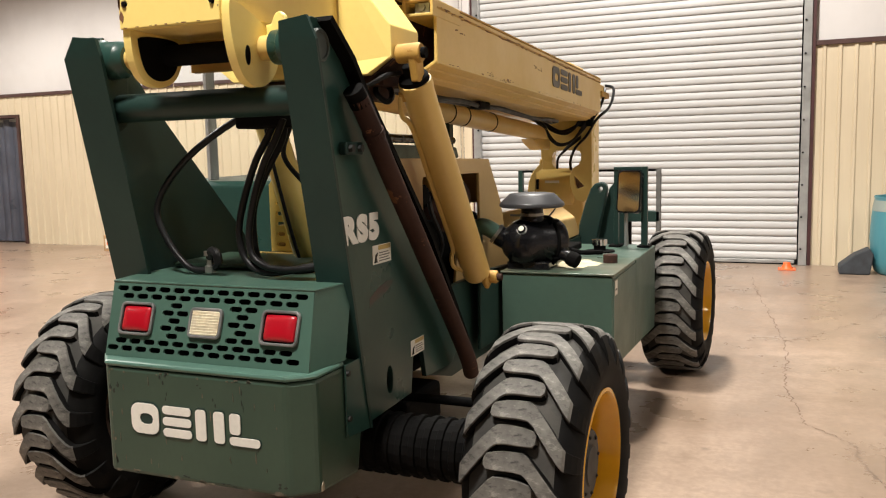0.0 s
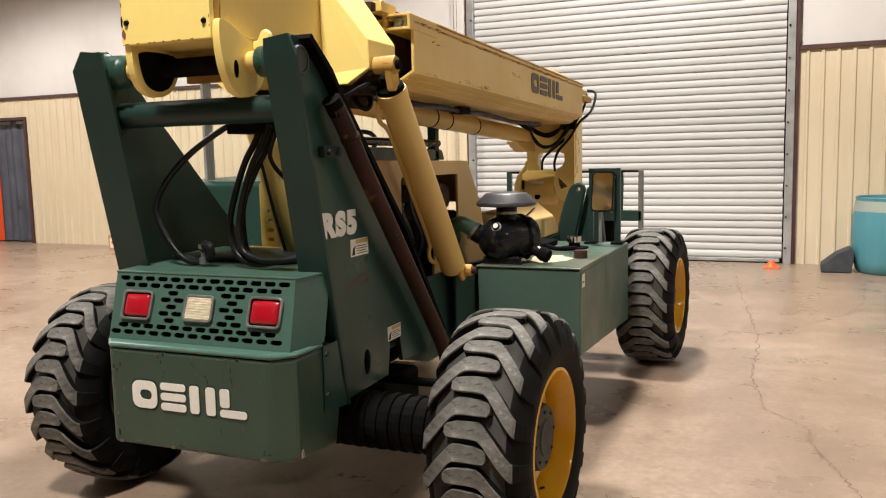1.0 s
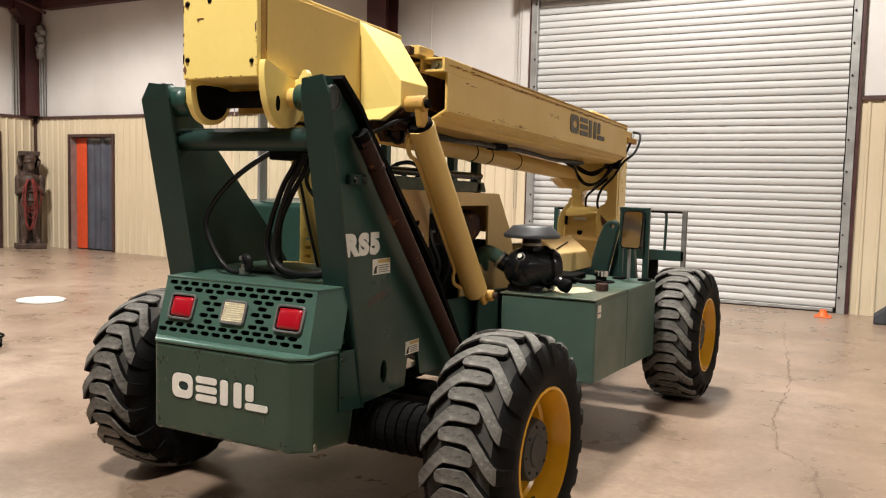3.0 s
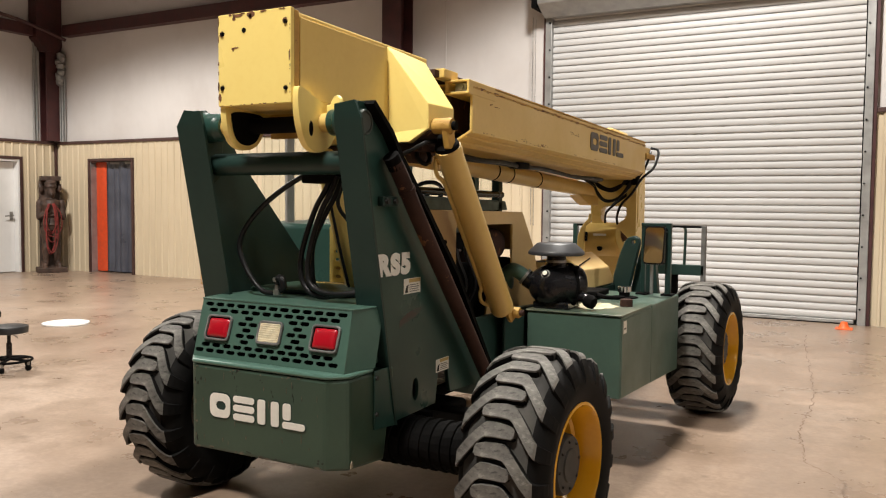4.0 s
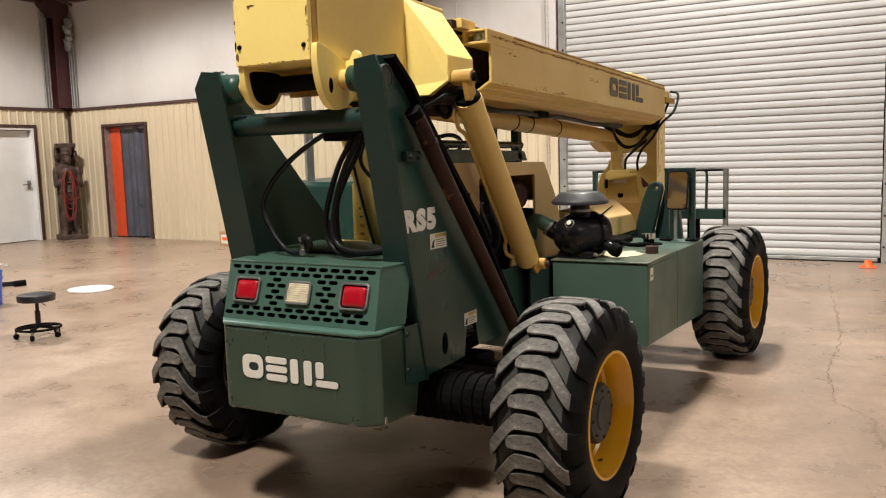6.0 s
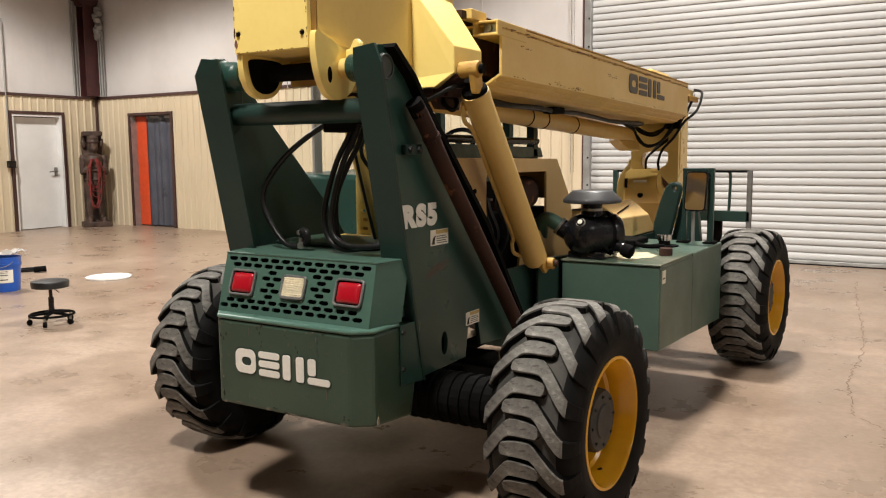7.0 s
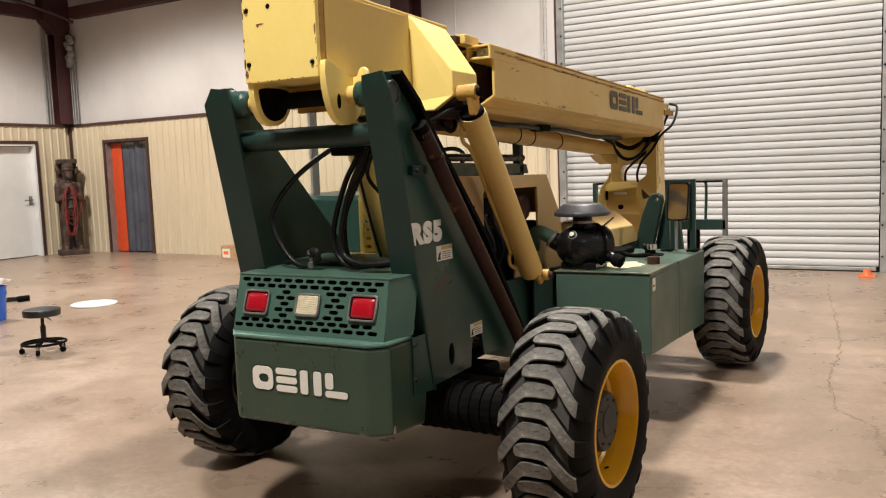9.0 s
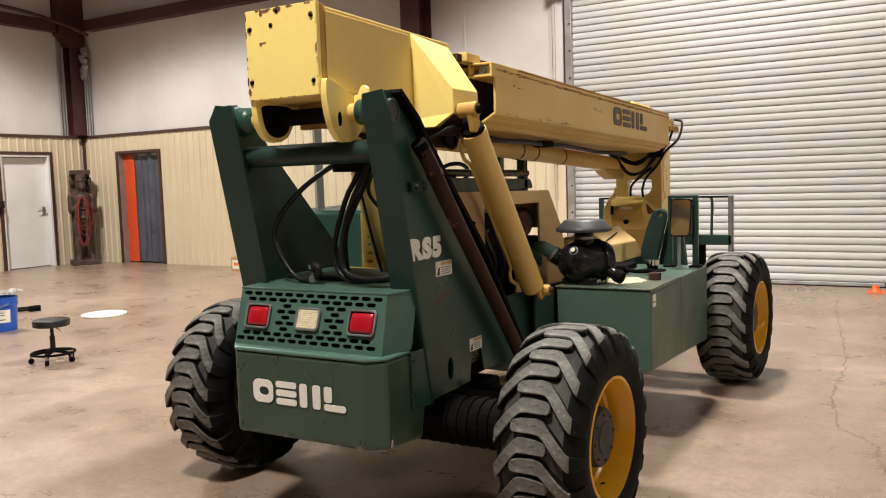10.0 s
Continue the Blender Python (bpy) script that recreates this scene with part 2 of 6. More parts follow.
def part_mesh(name, me, mat, parent=None, label="", smooth=False, bevel=0.0, matrix=None):
    if mat and not me.materials:
        me.materials.append(mat)
    if smooth:
        me.polygons.foreach_set("use_smooth", [True] * len(me.polygons))
        me.set_sharp_from_angle(angle=radians(38))
    ob = new(name, me)
    if parent:
        ob.parent = parent
    if matrix is not None:
        ob.matrix_basis = matrix
    if bevel:
        mod = ob.modifiers.new("edge", "BEVEL")
        mod.width, mod.segments, mod.limit_method, mod.angle_limit = bevel, 2, "ANGLE", radians(35)
        mod.harden_normals = False
    if label:
        tagged(ob, label)
    return ob


def thing(name, label, category, group="", kind="", at=(0, 0, 0), turn=0):
    ob = new(name)
    ob.empty_display_size = 0.1
    ob.matrix_world = pose(*at, 0, 0, turn)
    return tagged(ob, label, category, group, kind)


def hull(bm, pts, faces):
    vs = [bm.verts.new(p) for p in pts]
    for f in faces:
        bm.faces.new([vs[i] for i in f])
    return vs


def add_box(bm, x0, x1, y0, y1, z0, z1):
    hull(bm, [(x, y, z) for z in (z0, z1) for y in (y0, y1) for x in (x0, x1)],
         [(0, 1, 3, 2), (4, 5, 7, 6), (0, 1, 5, 4), (2, 3, 7, 6), (0, 2, 6, 4), (1, 3, 7, 5)])
    return bm


def box(x0, x1, y0, y1, z0, z1):
    return add_box(bmesh.new(), x0, x1, y0, y1, z0, z1)


def put3(axis, a, u, v):
    return {"x": (a, u, v), "y": (u, a, v), "z": (u, v, a)}[axis]


def add_prism(bm, poly, axis, a0, a1):
    """A polygon, in the two other axes' order, drawn out along an axis."""
    n = len(poly)
    lo = [bm.verts.new(put3(axis, a0, u, v)) for u, v in poly]
    hi = [bm.verts.new(put3(axis, a1, u, v)) for u, v in poly]
    bm.faces.new(lo)
    bm.faces.new(hi)
    for i in range(n):
        j = (i + 1) % n
        bm.faces.new((lo[i], lo[j], hi[j], hi[i]))
    return bm


def prism(poly, axis, a0, a1):
    return add_prism(bmesh.new(), poly, axis, a0, a1)


def frame_of(d):
    d = Vector(d).normalized()
    a = d.cross(Vector((0, 0, 1)))
    a = Vector((1, 0, 0)) if a.length < 1e-4 else a.normalized()
    return d, a, d.cross(a).normalized()


def add_rod(bm, p, q, r, r2=None, seg=20, caps=True):
    p, q = Vector(p), Vector(q)
    _, a, b = frame_of(q - p)
    r2 = r if r2 is None else r2
    rings = []
    for c, rad in ((p, r), (q, r2)):
        rings.append([bm.verts.new(c + rad * (math.cos(t) * a + math.sin(t) * b)) for t in (2 * math.pi * i / seg for i in range(seg))])
    for i in range(seg):
        j = (i + 1) % seg
        bm.faces.new((rings[0][i], rings[0][j], rings[1][j], rings[1][i]))
    if caps:
        bm.faces.new(rings[0][::-1])
        bm.faces.new(rings[1])
    return bm


def rod(p, q, r, r2=None, seg=20):
    return add_rod(bmesh.new(), p, q, r, r2, seg)


def add_lathe(bm, profile, start, way, seg=28, caps=True):
    """Turns (distance along the axis, radius) round an axis."""
    s = Vector(start)
    d, a, b = frame_of(way)
    rings = []
    for h, r in profile:
        rings.append([bm.verts.new(s + h * d + max(r, 1e-4) * (math.cos(t) * a + math.sin(t) * b)) for t in (2 * math.pi * i / seg for i in range(seg))])
    for r0, r1 in zip(rings, rings[1:]):
        for i in range(seg):
            j = (i + 1) % seg
            bm.faces.new((r0[i], r0[j], r1[j], r1[i]))
    if caps:
        bm.faces.new(rings[0][::-1])
        bm.faces.new(rings[-1])
    return bm


def lathe(profile, start, way, seg=28):
    return add_lathe(bmesh.new(), profile, start, way, seg)


def smooth_line(pts, steps=8):
    pts = [Vector(p) for p in pts]
    ext = [2 * pts[0] - pts[1], *pts, 2 * pts[-1] - pts[-2]]
    out = []
    for i in range(1, len(ext) - 2):
        p0, p1, p2, p3 = ext[i - 1:i + 3]
        for k in range(steps):
            t = k / steps
            out.append(0.5 * (2 * p1 + (p2 - p0) * t + (2 * p0 - 5 * p1 + 4 * p2 - p3) * t * t + (3 * p1 - p0 - 3 * p2 + p3) * t ** 3))
    return out + [pts[-1]]


def add_hose(bm, pts, r, seg=10, steps=8):
    line = smooth_line(pts, steps) if steps > 1 else [Vector(p) for p in pts]
    rings, side = [], None
    for i, c in enumerate(line):
        d = (line[min(i + 1, len(line) - 1)] - line[max(i - 1, 0)]).normalized()
        if side is None:
            side = frame_of(d)[1]
        side = (side - side.dot(d) * d).normalized()
        up = d.cross(side)
        rings.append([bm.verts.new(c + r * (math.cos(t) * side + math.sin(t) * up)) for t in (2 * math.pi * k / seg for k in range(seg))])
    for r0, r1 in zip(rings, rings[1:]):
        for i in range(seg):
            j = (i + 1) % seg
            bm.faces.new((r0[i], r0[j], r1[j], r1[i]))
    bm.faces.new(rings[0][::-1])
    bm.faces.new(rings[-1])
    return bm


def hose(pts, r, seg=10, steps=8):
    return add_hose(bmesh.new(), pts, r, seg, steps)


def disc_outline(cx, cy, rx, ry=None, n=18):
    ry = rx if ry is None else ry
    return [(cx + rx * math.cos(2 * math.pi * i / n), cy + ry * math.sin(2 * math.pi * i / n)) for i in range(n)]


def pill(cx, cy, w, h, n=4):
    """A slot with round ends."""
    r, out = h / 2, []
    for sx, a0 in ((1, -90), (-1, 90)):
        for k in range(n + 1):
            a = radians(a0 + 180 * k / n)
            out.append((cx + sx * (w / 2 - r) + r * math.cos(a), cy + r * math.sin(a)))
    return out


def round_rect(cx, cy, w, h, r, n=4):
    out = []
    for sx, sy, a0 in ((1, 1, 0), (-1, 1, 90), (-1, -1, 180), (1, -1, 270)):
        for k in range(n + 1):
            a = radians(a0 + 90 * k / n)
            out.append((cx + sx * (w / 2 - r) + r * math.cos(a), cy + sy * (h / 2 - r) + r * math.sin(a)))
    return out


def plate(outer, holes, front, back):
    """A sheet with holes through it. front and back place (u, v) in space."""
    bm = bmesh.new()
    loops, edges = [], []
    for loop in (outer, *holes):
        vs = [bm.verts.new((u, v, 0)) for u, v in loop]
        loops.append(vs)
        edges += [bm.edges.new((vs[i], vs[(i + 1) % len(vs)])) for i in range(len(vs))]
    bmesh.ops.triangle_fill(bm, use_beauty=True, use_dissolve=False, edges=edges)
    twin = {v: bm.verts.new(v.co) for loop in loops for v in loop}
    for f in list(bm.faces):
        bm.faces.new([twin[v] for v in reversed(f.verts)])
    for vs in loops:
        for i in range(len(vs)):
            a, b = vs[i], vs[(i + 1) % len(vs)]
            bm.faces.new((a, b, twin[b], twin[a]))
    for v, w in twin.items():
        u, t = v.co.x, v.co.y
        v.co, w.co = front(u, t), back(u, t)
    return bm


def flat(axis, a, b):
    """Front and back placers for plate() on a plane across an axis."""
    return (lambda u, v: Vector(put3(axis, a, u, v))), (lambda u, v: Vector(put3(axis, b, u, v)))

# ---------- the hall ----------
WALL_Y, WALL_X, EAST, SOUTH, TOP = 9.66, -12.93, 8.0, -14.0, 6.4
WAINSCOT = 2.33


def setting(ob, label, category):
    return tagged(ob, label, category, kind="structure")


floor = setting(part("floor", box(WALL_X - 0.3, EAST + 0.3, SOUTH - 0.3, WALL_Y + 2.2, -0.2, 0.0), CONCRETE),
                "stained tan polished concrete floor with hairline cracks", "floor")


def crack(points, width):
    bm = bmesh.new()
    rng = random.Random(5)
    line = smooth_line([(x, y, 0) for x, y in points], 14)
    rows = []
    for i, p in enumerate(line):
        d = (line[min(i + 1, len(line) - 1)] - line[max(i - 1, 0)]).normalized()
        n = Vector((-d.y, d.x, 0))
        c = p + n * rng.uniform(-0.014, 0.014)
        w = width * rng.uniform(0.25, 1.3)
        rows.append((bm.verts.new(c + n * w + Vector((0, 0, 0.002))), bm.verts.new(c - n * w + Vector((0, 0, 0.002)))))
    for a, b in zip(rows, rows[1:]):
        bm.faces.new((a[0], a[1], b[1], b[0]))
    return bm


CRACK = plain("dark_floor_crack", (0.20, 0.142, 0.104), 0.8, 0, 0.3)
part("crack", crack([(0.10, 8.6), (0.164, 7.87), (0.269, 6.97), (0.36, 6.2), (0.42, 5.47), (0.41, 4.95), (0.426, 4.54), (0.48, 4.2), (0.519, 4.01), (0.674, 3.81), (0.70, 3.6), (0.742, 3.44), (0.815, 3.2), (0.90, 2.8)], 0.0030), CRACK, floor)
part("crack", crack([(0.40, 5.75), (0.75, 6.3), (1.1, 7.0), (1.25, 8.2)], 0.0018), CRACK, floor)

ceiling = setting(part("ceiling", box(WALL_X - 0.3, EAST + 0.3, SOUTH - 0.3, WALL_Y + 0.4, TOP, TOP + 0.2), CEIL), "plain grey metal ceiling", "ceiling")


def ribbed(bm, along, u0, u1, face, depth, z0, z1, pitch=0.152, flip=1):
    """A corrugated sheet standing on a wall. along: the axis it runs on; face: the wall plane; the ribs stand out by depth * flip."""
    prof = []
    u = math.floor(u0 / pitch) * pitch
    while u < u1 + pitch:
        for du, d in ((0.0, 0), (0.105, 0), (0.118, 1), (0.139, 1)):
            if u0 <= u + du <= u1:
                prof.append((u + du, d))
        u += pitch
    prof = [(u0, prof[0][1]), *prof, (u1, prof[-1][1])]
    rows = []
    for uu, d in prof:
        p = face + flip * depth * d
        lo, hi = ((uu, p, z0), (uu, p, z1)) if along == "x" else ((p, uu, z0), (p, uu, z1))
        rows.append((bm.verts.new(lo), bm.verts.new(hi)))
    for a, b in zip(rows, rows[1:]):
        bm.faces.new((a[0], b[0], b[1], a[1]))
    return bm


D2A, D2B, D2H = -12.035, -10.868, 2.055   # open doorway in the north wall, outside its trim
RA, RB, RH = -3.165, 0.565, 3.72            # roller door opening
D1A, D1B, D1H = 7.92, 8.965, 2.075        # white door in the west wall, outside its trim

bm = bmesh.new()
for x0, x1, z0, z1 in ((WALL_X - 0.3, D2A + 0.05, 0, TOP), (D2A + 0.05, D2B - 0.05, D2H - 0.05, TOP), (D2B - 0.05, RA, 0, TOP), (RA, RB, RH, TOP), (RB, EAST + 0.3, 0, TOP)):
    add_box(bm, x0, x1, WALL_Y + 0.035, WALL_Y + 0.22, z0, z1)
wall_n = setting(part("wall_north", bm, VINYL), "north wall with white vinyl lining above beige ribbed sheet", "wall")
bm = bmesh.new()
for x0, x1, z0 in ((WALL_X, D2A, 0), (D2A, D2B, D2H), (D2B, RA - 0.041, 0), (RB + 0.086, EAST, 0)):
    ribbed(bm, "x", x0, x1, WALL_Y + 0.012, 0.016, z0, WAINSCOT, flip=-1)
part("wainscot", bm, BEIGE, wall_n, "beige ribbed steel sheet")
bm = bmesh.new()
for x0, x1 in ((WALL_X, RA - 0.041), (RB + 0.086, EAST)):
    add_box(bm, x0, x1, WALL_Y - 0.022, WALL_Y + 0.034, WAINSCOT, WAINSCOT + 0.05)
part("trim", bm, TRIM_BROWN, wall_n, "dark brown metal cap trim", bevel=0.004)

bm = bmesh.new()
for y0, y1, z0, z1 in ((SOUTH - 0.3, D1A + 0.05, 0, TOP), (D1A + 0.05, D1B - 0.05, D1H - 0.05, TOP), (D1B - 0.05, WALL_Y + 0.034, 0, TOP)):
    add_box(bm, WALL_X - 0.22, WALL_X - 0.035, y0, y1, z0, z1)
wall_w = setting(part("wall_west", bm, VINYL), "west wall with white vinyl lining above beige ribbed sheet", "wall")
bm = bmesh.new()
for y0, y1, z0 in ((SOUTH, D1A, 0), (D1A, D1B, D1H), (D1B, WALL_Y - 0.012, 0)):
    ribbed(bm, "y", y0, y1, WALL_X - 0.012, 0.018, z0, WAINSCOT, flip=1)
part("wainscot", bm, BEIGE, wall_w, "beige ribbed steel sheet")
part("trim", box(WALL_X - 0.034, WALL_X + 0.022, SOUTH, WALL_Y - 0.024, WAINSCOT, WAINSCOT + 0.05), TRIM_BROWN, wall_w, "dark brown metal cap trim", bevel=0.004)
part("corner_trim", box(WALL_X + 0.008, WALL_X + 0.045, WALL_Y - 0.045, WALL_Y - 0.008, 0.0, WAINSCOT), TRIM_BROWN, wall_w)

for nm, b in (("wall_east", box(EAST, EAST + 0.2, SOUTH - 0.3, WALL_Y + 0.034, 0, TOP)), ("wall_south", box(WALL_X - 0.034, EAST, SOUTH - 0.2, SOUTH, 0, TOP))):
    setting(part(nm, b, VINYL), "plain white-lined wall closing the hall", "wall")

# steel frame of the hall


def i_beam(flange, depth, web=0.02, fl=0.025):
    f, d = flange / 2, depth / 2
    return [(-f, -d), (f, -d), (f, -d + fl), (web / 2, -d + fl), (web / 2, d - fl), (f, d - fl), (f, d), (-f, d), (-f, d - fl), (-web / 2, d - fl), (-web / 2, -d + fl), (-f, -d + fl)]


bm = prism([(-5.36 + u, WALL_Y - 0.15 + v) for u, v in i_beam(0.30, 0.34)], "z", WAINSCOT + 0.055, TOP)
setting(part("column", bm, MAROON), "maroon primed steel I-beam wall column", "column")
bm = prism([(WALL_X + 0.075 + v, WALL_Y - 0.17 + u) for u, v in i_beam(0.26, 0.20)], "z", WAINSCOT + 0.055, TOP)
setting(part("column", bm, MAROON), "maroon primed steel I-beam corner column", "column")
setting(part("column_haunch", prism([(WALL_Y - 0.31, 4.00), (WALL_Y - 0.03, 4.00), (WALL_Y + 0.02, 4.12), (WALL_Y + 0.02, TOP), (WALL_Y - 0.50, TOP), (WALL_Y - 0.50, 4.22)], "x", WALL_X - 0.025, WALL_X + 0.19), MAROON, bevel=0.006), "maroon steel haunch on the corner column", "column")
setting(part("girt", box(WALL_X + 0.4, -5.53, WALL_Y - 0.14, WALL_Y + 0.03, 4.27, 4.47), MAROON, bevel=0.006), "maroon horizontal steel girt", "beam")
setting(part("girt", box(WALL_X - 0.03, WALL_X + 0.14, SOUTH, WALL_Y - 0.52, 4.24, 4.44), MAROON, bevel=0.006), "maroon horizontal steel girt", "beam")
bm = bmesh.new()
add_hose(bm, [(WALL_X + 0.45, WALL_Y - 0.10, 4.20), (WALL_X + 0.32, WALL_Y - 0.55, 4.36), (WALL_X + 0.24, WALL_Y - 1.4, 4.50), (WALL_X + 0.22, WALL_Y - 3.4, 4.58)], 0.030)
setting(part("brace_rod", bm, MAROON, smooth=True), "dark steel brace from corner column along girt", "brace")
bm = bmesh.new()
for dx, r in ((0.06, 0.022), (0.13, 0.022), (0.20, 0.014)):
    add_rod(bm, (WALL_X + 0.10 + dx, WALL_Y - 0.02, WAINSCOT + 0.05), (WALL_X + 0.10 + dx, WALL_Y - 0.02, 3.55), r, seg=10)
setting(part("conduit", bm, GALV, smooth=True), "thin grey conduits rising beside the corner column", "conduit")
bm = bmesh.new()
for dy in (0.03, 0.09):
    add_rod(bm, (WALL_X - 0.01, WALL_Y - 0.34 - dy, WAINSCOT + 0.05), (WALL_X - 0.01, WALL_Y - 0.34 - dy, TOP), 0.018, seg=8)
setting(part("conduit", bm, GALV, smooth=True), "pair of grey conduits beside corner column", "conduit")
bm = bmesh.new()
rng = random.Random(3)
for k in range(9):
    c = Vector((WALL_X + 0.24 + rng.uniform(-0.04, 0.04), WALL_Y - 0.06 + rng.uniform(-0.02, 0.02), 3.46 + 0.06 * k))
    add_lathe(bm, [(-0.07, 0.01), (-0.04, 0.06), (0.03, 0.075), (0.08, 0.02)], c, (rng.uniform(-0.4, 0.4), rng.uniform(-0.4, 0.4), 1), 9)
setting(part("insulation_tuft", bm, GALV, smooth=True), "torn pale insulation bulging beside the corner column", "insulation")
for x in (-4.70,):
    setting(part("lining_seam", box(x, x + 0.025, WALL_Y + 0.022, WALL_Y + 0.034, WAINSCOT + 0.06, TOP), VINYL, bevel=0.004), "folded seam in the white wall lining", "seam")

# ---------- open doorway with its strip curtain ----------
door2 = setting(part("door_2", box(D2A, D2A + 0.05, WALL_Y - 0.024, WALL_Y + 0.20, 0, D2H - 0.05), TRIM_BROWN, bevel=0.003), "open doorway with brown trim and strip curtain", "doorway")
part("jamb", box(D2B - 0.05, D2B, WALL_Y - 0.024, WALL_Y + 0.20, 0, D2H - 0.05), TRIM_BROWN, door2, bevel=0.003)
part("lintel", box(D2A, D2B, WALL_Y - 0.024, WALL_Y + 0.20, D2H - 0.05, D2H), TRIM_BROWN, door2, bevel=0.003)
part("reveal", box(D2A + 0.05, D2A + 0.06, WALL_Y + 0.0, WALL_Y + 0.30, 0, D2H - 0.05), GALV, door2)
passage = setting(part("passage_wall", box(D2A - 0.3, D2B + 0.5, WALL_Y + 2.0, WALL_Y + 2.1, 0, 2.6), CEIL), "plain wall closing the dim passage", "wall")
part("side_wall", box(D2A - 0.4, D2A - 0.3, WALL_Y + 0.22, WALL_Y + 2.1, 0, 2.6), CEIL, passage)
part("side_wall", box(D2B + 0.5, D2B + 0.6, WALL_Y + 0.22, WALL_Y + 2.1, 0, 2.6), CEIL, passage)
part("lid", box(D2A - 0.4, D2B + 0.6, WALL_Y + 0.22, WALL_Y + 2.1, 2.6, 2.7), CEIL, passage)
curtain = thing("strip_curtain", "grey vinyl strip curtain with one orange edge strip", "strip curtain", at=(0, 0, 0))
part("rail", box(D2A + 0.07, D2B - 0.05, WALL_Y + 0.13, WALL_Y + 0.17, D2H - 0.10, D2H - 0.052), GALV, curtain)


def strip(x, w, y, bow):
    bm = bmesh.new()
    rows = []
    for i in range(7):
        t = i / 6 - 0.5
        yy = y + bow * (1 - 4 * t * t)
        rows.append([bm.verts.new((x + w * t, yy + dy, z)) for dy in (0, 0.004) for z in (0.02, D2H - 0.06)])
    for a, b in zip(rows, rows[1:]):
        bm.faces.new((a[0], b[0], b[1], a[1]))
        bm.faces.new((a[2], a[3], b[3], b[2]))
        bm.faces.new((a[0], a[2], b[2], b[0]))
        bm.faces.new((a[1], b[1], b[3], a[3]))
    bm.faces.new((rows[0][0], rows[0][1], rows[0][3], rows[0][2]))
    bm.faces.new((rows[-1][0], rows[-1][2], rows[-1][3], rows[-1][1]))
    return bm


part("vinyl_strip", strip(D2A + 0.195, 0.27, WALL_Y + 0.12, -0.012), plain("orange_vinyl_strip", (0.62, 0.070, 0.018), 0.45, 0, 0.12), curtain, "orange edge strip", smooth=True)
for k in range(5):
    part("vinyl_strip", strip(D2A + 0.385 + 0.17 * k, 0.205, WALL_Y + 0.15 + 0.014 * (k % 2), -0.022 - 0.008 * (k % 3)), STRIP_GREY, curtain, smooth=True)

# ---------- white door in the west wall ----------
door1 = setting(part("door_1", box(WALL_X - 0.16, WALL_X - 0.115, D1A + 0.09, D1B - 0.09, 0.012, D1H - 0.10), DOOR_WHITE, bevel=0.003), "closed white steel door with lever handle", "door")
for y0, y1, z1 in ((D1A, D1A + 0.05, D1H - 0.05), (D1B - 0.05, D1B, D1H - 0.05)):
    part("trim", box(WALL_X - 0.035, WALL_X + 0.026, y0, y1, 0, z1), TRIM_BROWN, door1, bevel=0.003)
part("trim", box(WALL_X - 0.035, WALL_X + 0.026, D1A, D1B, D1H - 0.05, D1H), TRIM_BROWN, door1, bevel=0.003)
for y0, y1, z0, z1 in ((D1A + 0.05, D1A + 0.088, 0, D1H - 0.09), (D1B - 0.088, D1B - 0.05, 0, D1H - 0.09), (D1A + 0.05, D1B - 0.05, D1H - 0.09, D1H - 0.052)):
    part("door_frame", box(WALL_X - 0.20, WALL_X + 0.008, y0, y1, z0, z1), DOOR_WHITE, door1, bevel=0.003)
part("backing", box(WALL_X - 0.24, WALL_X - 0.222, D1A - 0.1, D1B + 0.1, 0, D1H + 0.1), CEIL, door1)
hd = part("door_handle", box(WALL_X - 0.114, WALL_X - 0.10, D1B - 0.18, D1B - 0.12, 0.93, 1.09), STEEL, door1, "satin steel lever handle", bevel=0.004)
part("lever", hose([(WALL_X - 0.10, D1B - 0.15, 1.02), (WALL_X - 0.05, D1B - 0.15, 1.02), (WALL_X - 0.045, D1B - 0.18, 1.02), (WALL_X - 0.05, D1B - 0.30, 1.012)], 0.011), STEEL, hd, smooth=True)
for z in (0.25, 1.05, 1.80):
    part("hinge", rod((WALL_X - 0.108, D1A + 0.095, z - 0.05), (WALL_X - 0.108, D1A + 0.095, z + 0.05), 0.01, seg=8), STEEL, door1)
ctl = thing("control_box", "small black wall-mounted box beside the white door", "control box", at=(0, 0, 0))
part("case", box(WALL_X + 0.027, WALL_X + 0.10, D1A - 0.10, D1A + 0.03, 1.10, 1.22), BLACK, ctl, bevel=0.006)
part("conduit", rod((WALL_X + 0.05, D1A - 0.045, 1.22), (WALL_X + 0.05, D1A - 0.045, 3.6), 0.012, seg=8), GALV, ctl, smooth=True)

# ---------- roller door ----------
roller = setting(part("roller_door", box(RA + 0.07, RB - 0.07, WALL_Y + 0.005, WALL_Y + 0.04, 0.012, 0.052), GALV, bevel=0.006), "closed white slatted steel roller door", "roller door")
PITCH = 0.0842
bm = bmesh.new()
prof = [(0.004, 0.000), (-0.004, 0.003), (-0.0085, 0.010), (-0.0125, 0.022), (-0.0140, 0.036), (-0.0128, 0.050), (-0.0090, 0.063), (-0.0040, 0.0725), (0.003, 0.0772), (0.009, 0.0790), (0.009, 0.0842)]
rows = [[bm.verts.new((x, WALL_Y + 0.035 + d, z)) for x in (RA + 0.05, RB - 0.05)] for d, z in prof]
for a, b in zip(rows, rows[1:]):
    bm.faces.new((a[0], a[1], b[1], b[0]))
slat_me = bpy.data.meshes.new("slat")
bm.to_mesh(slat_me)
bm.free()
rng = random.Random(11)
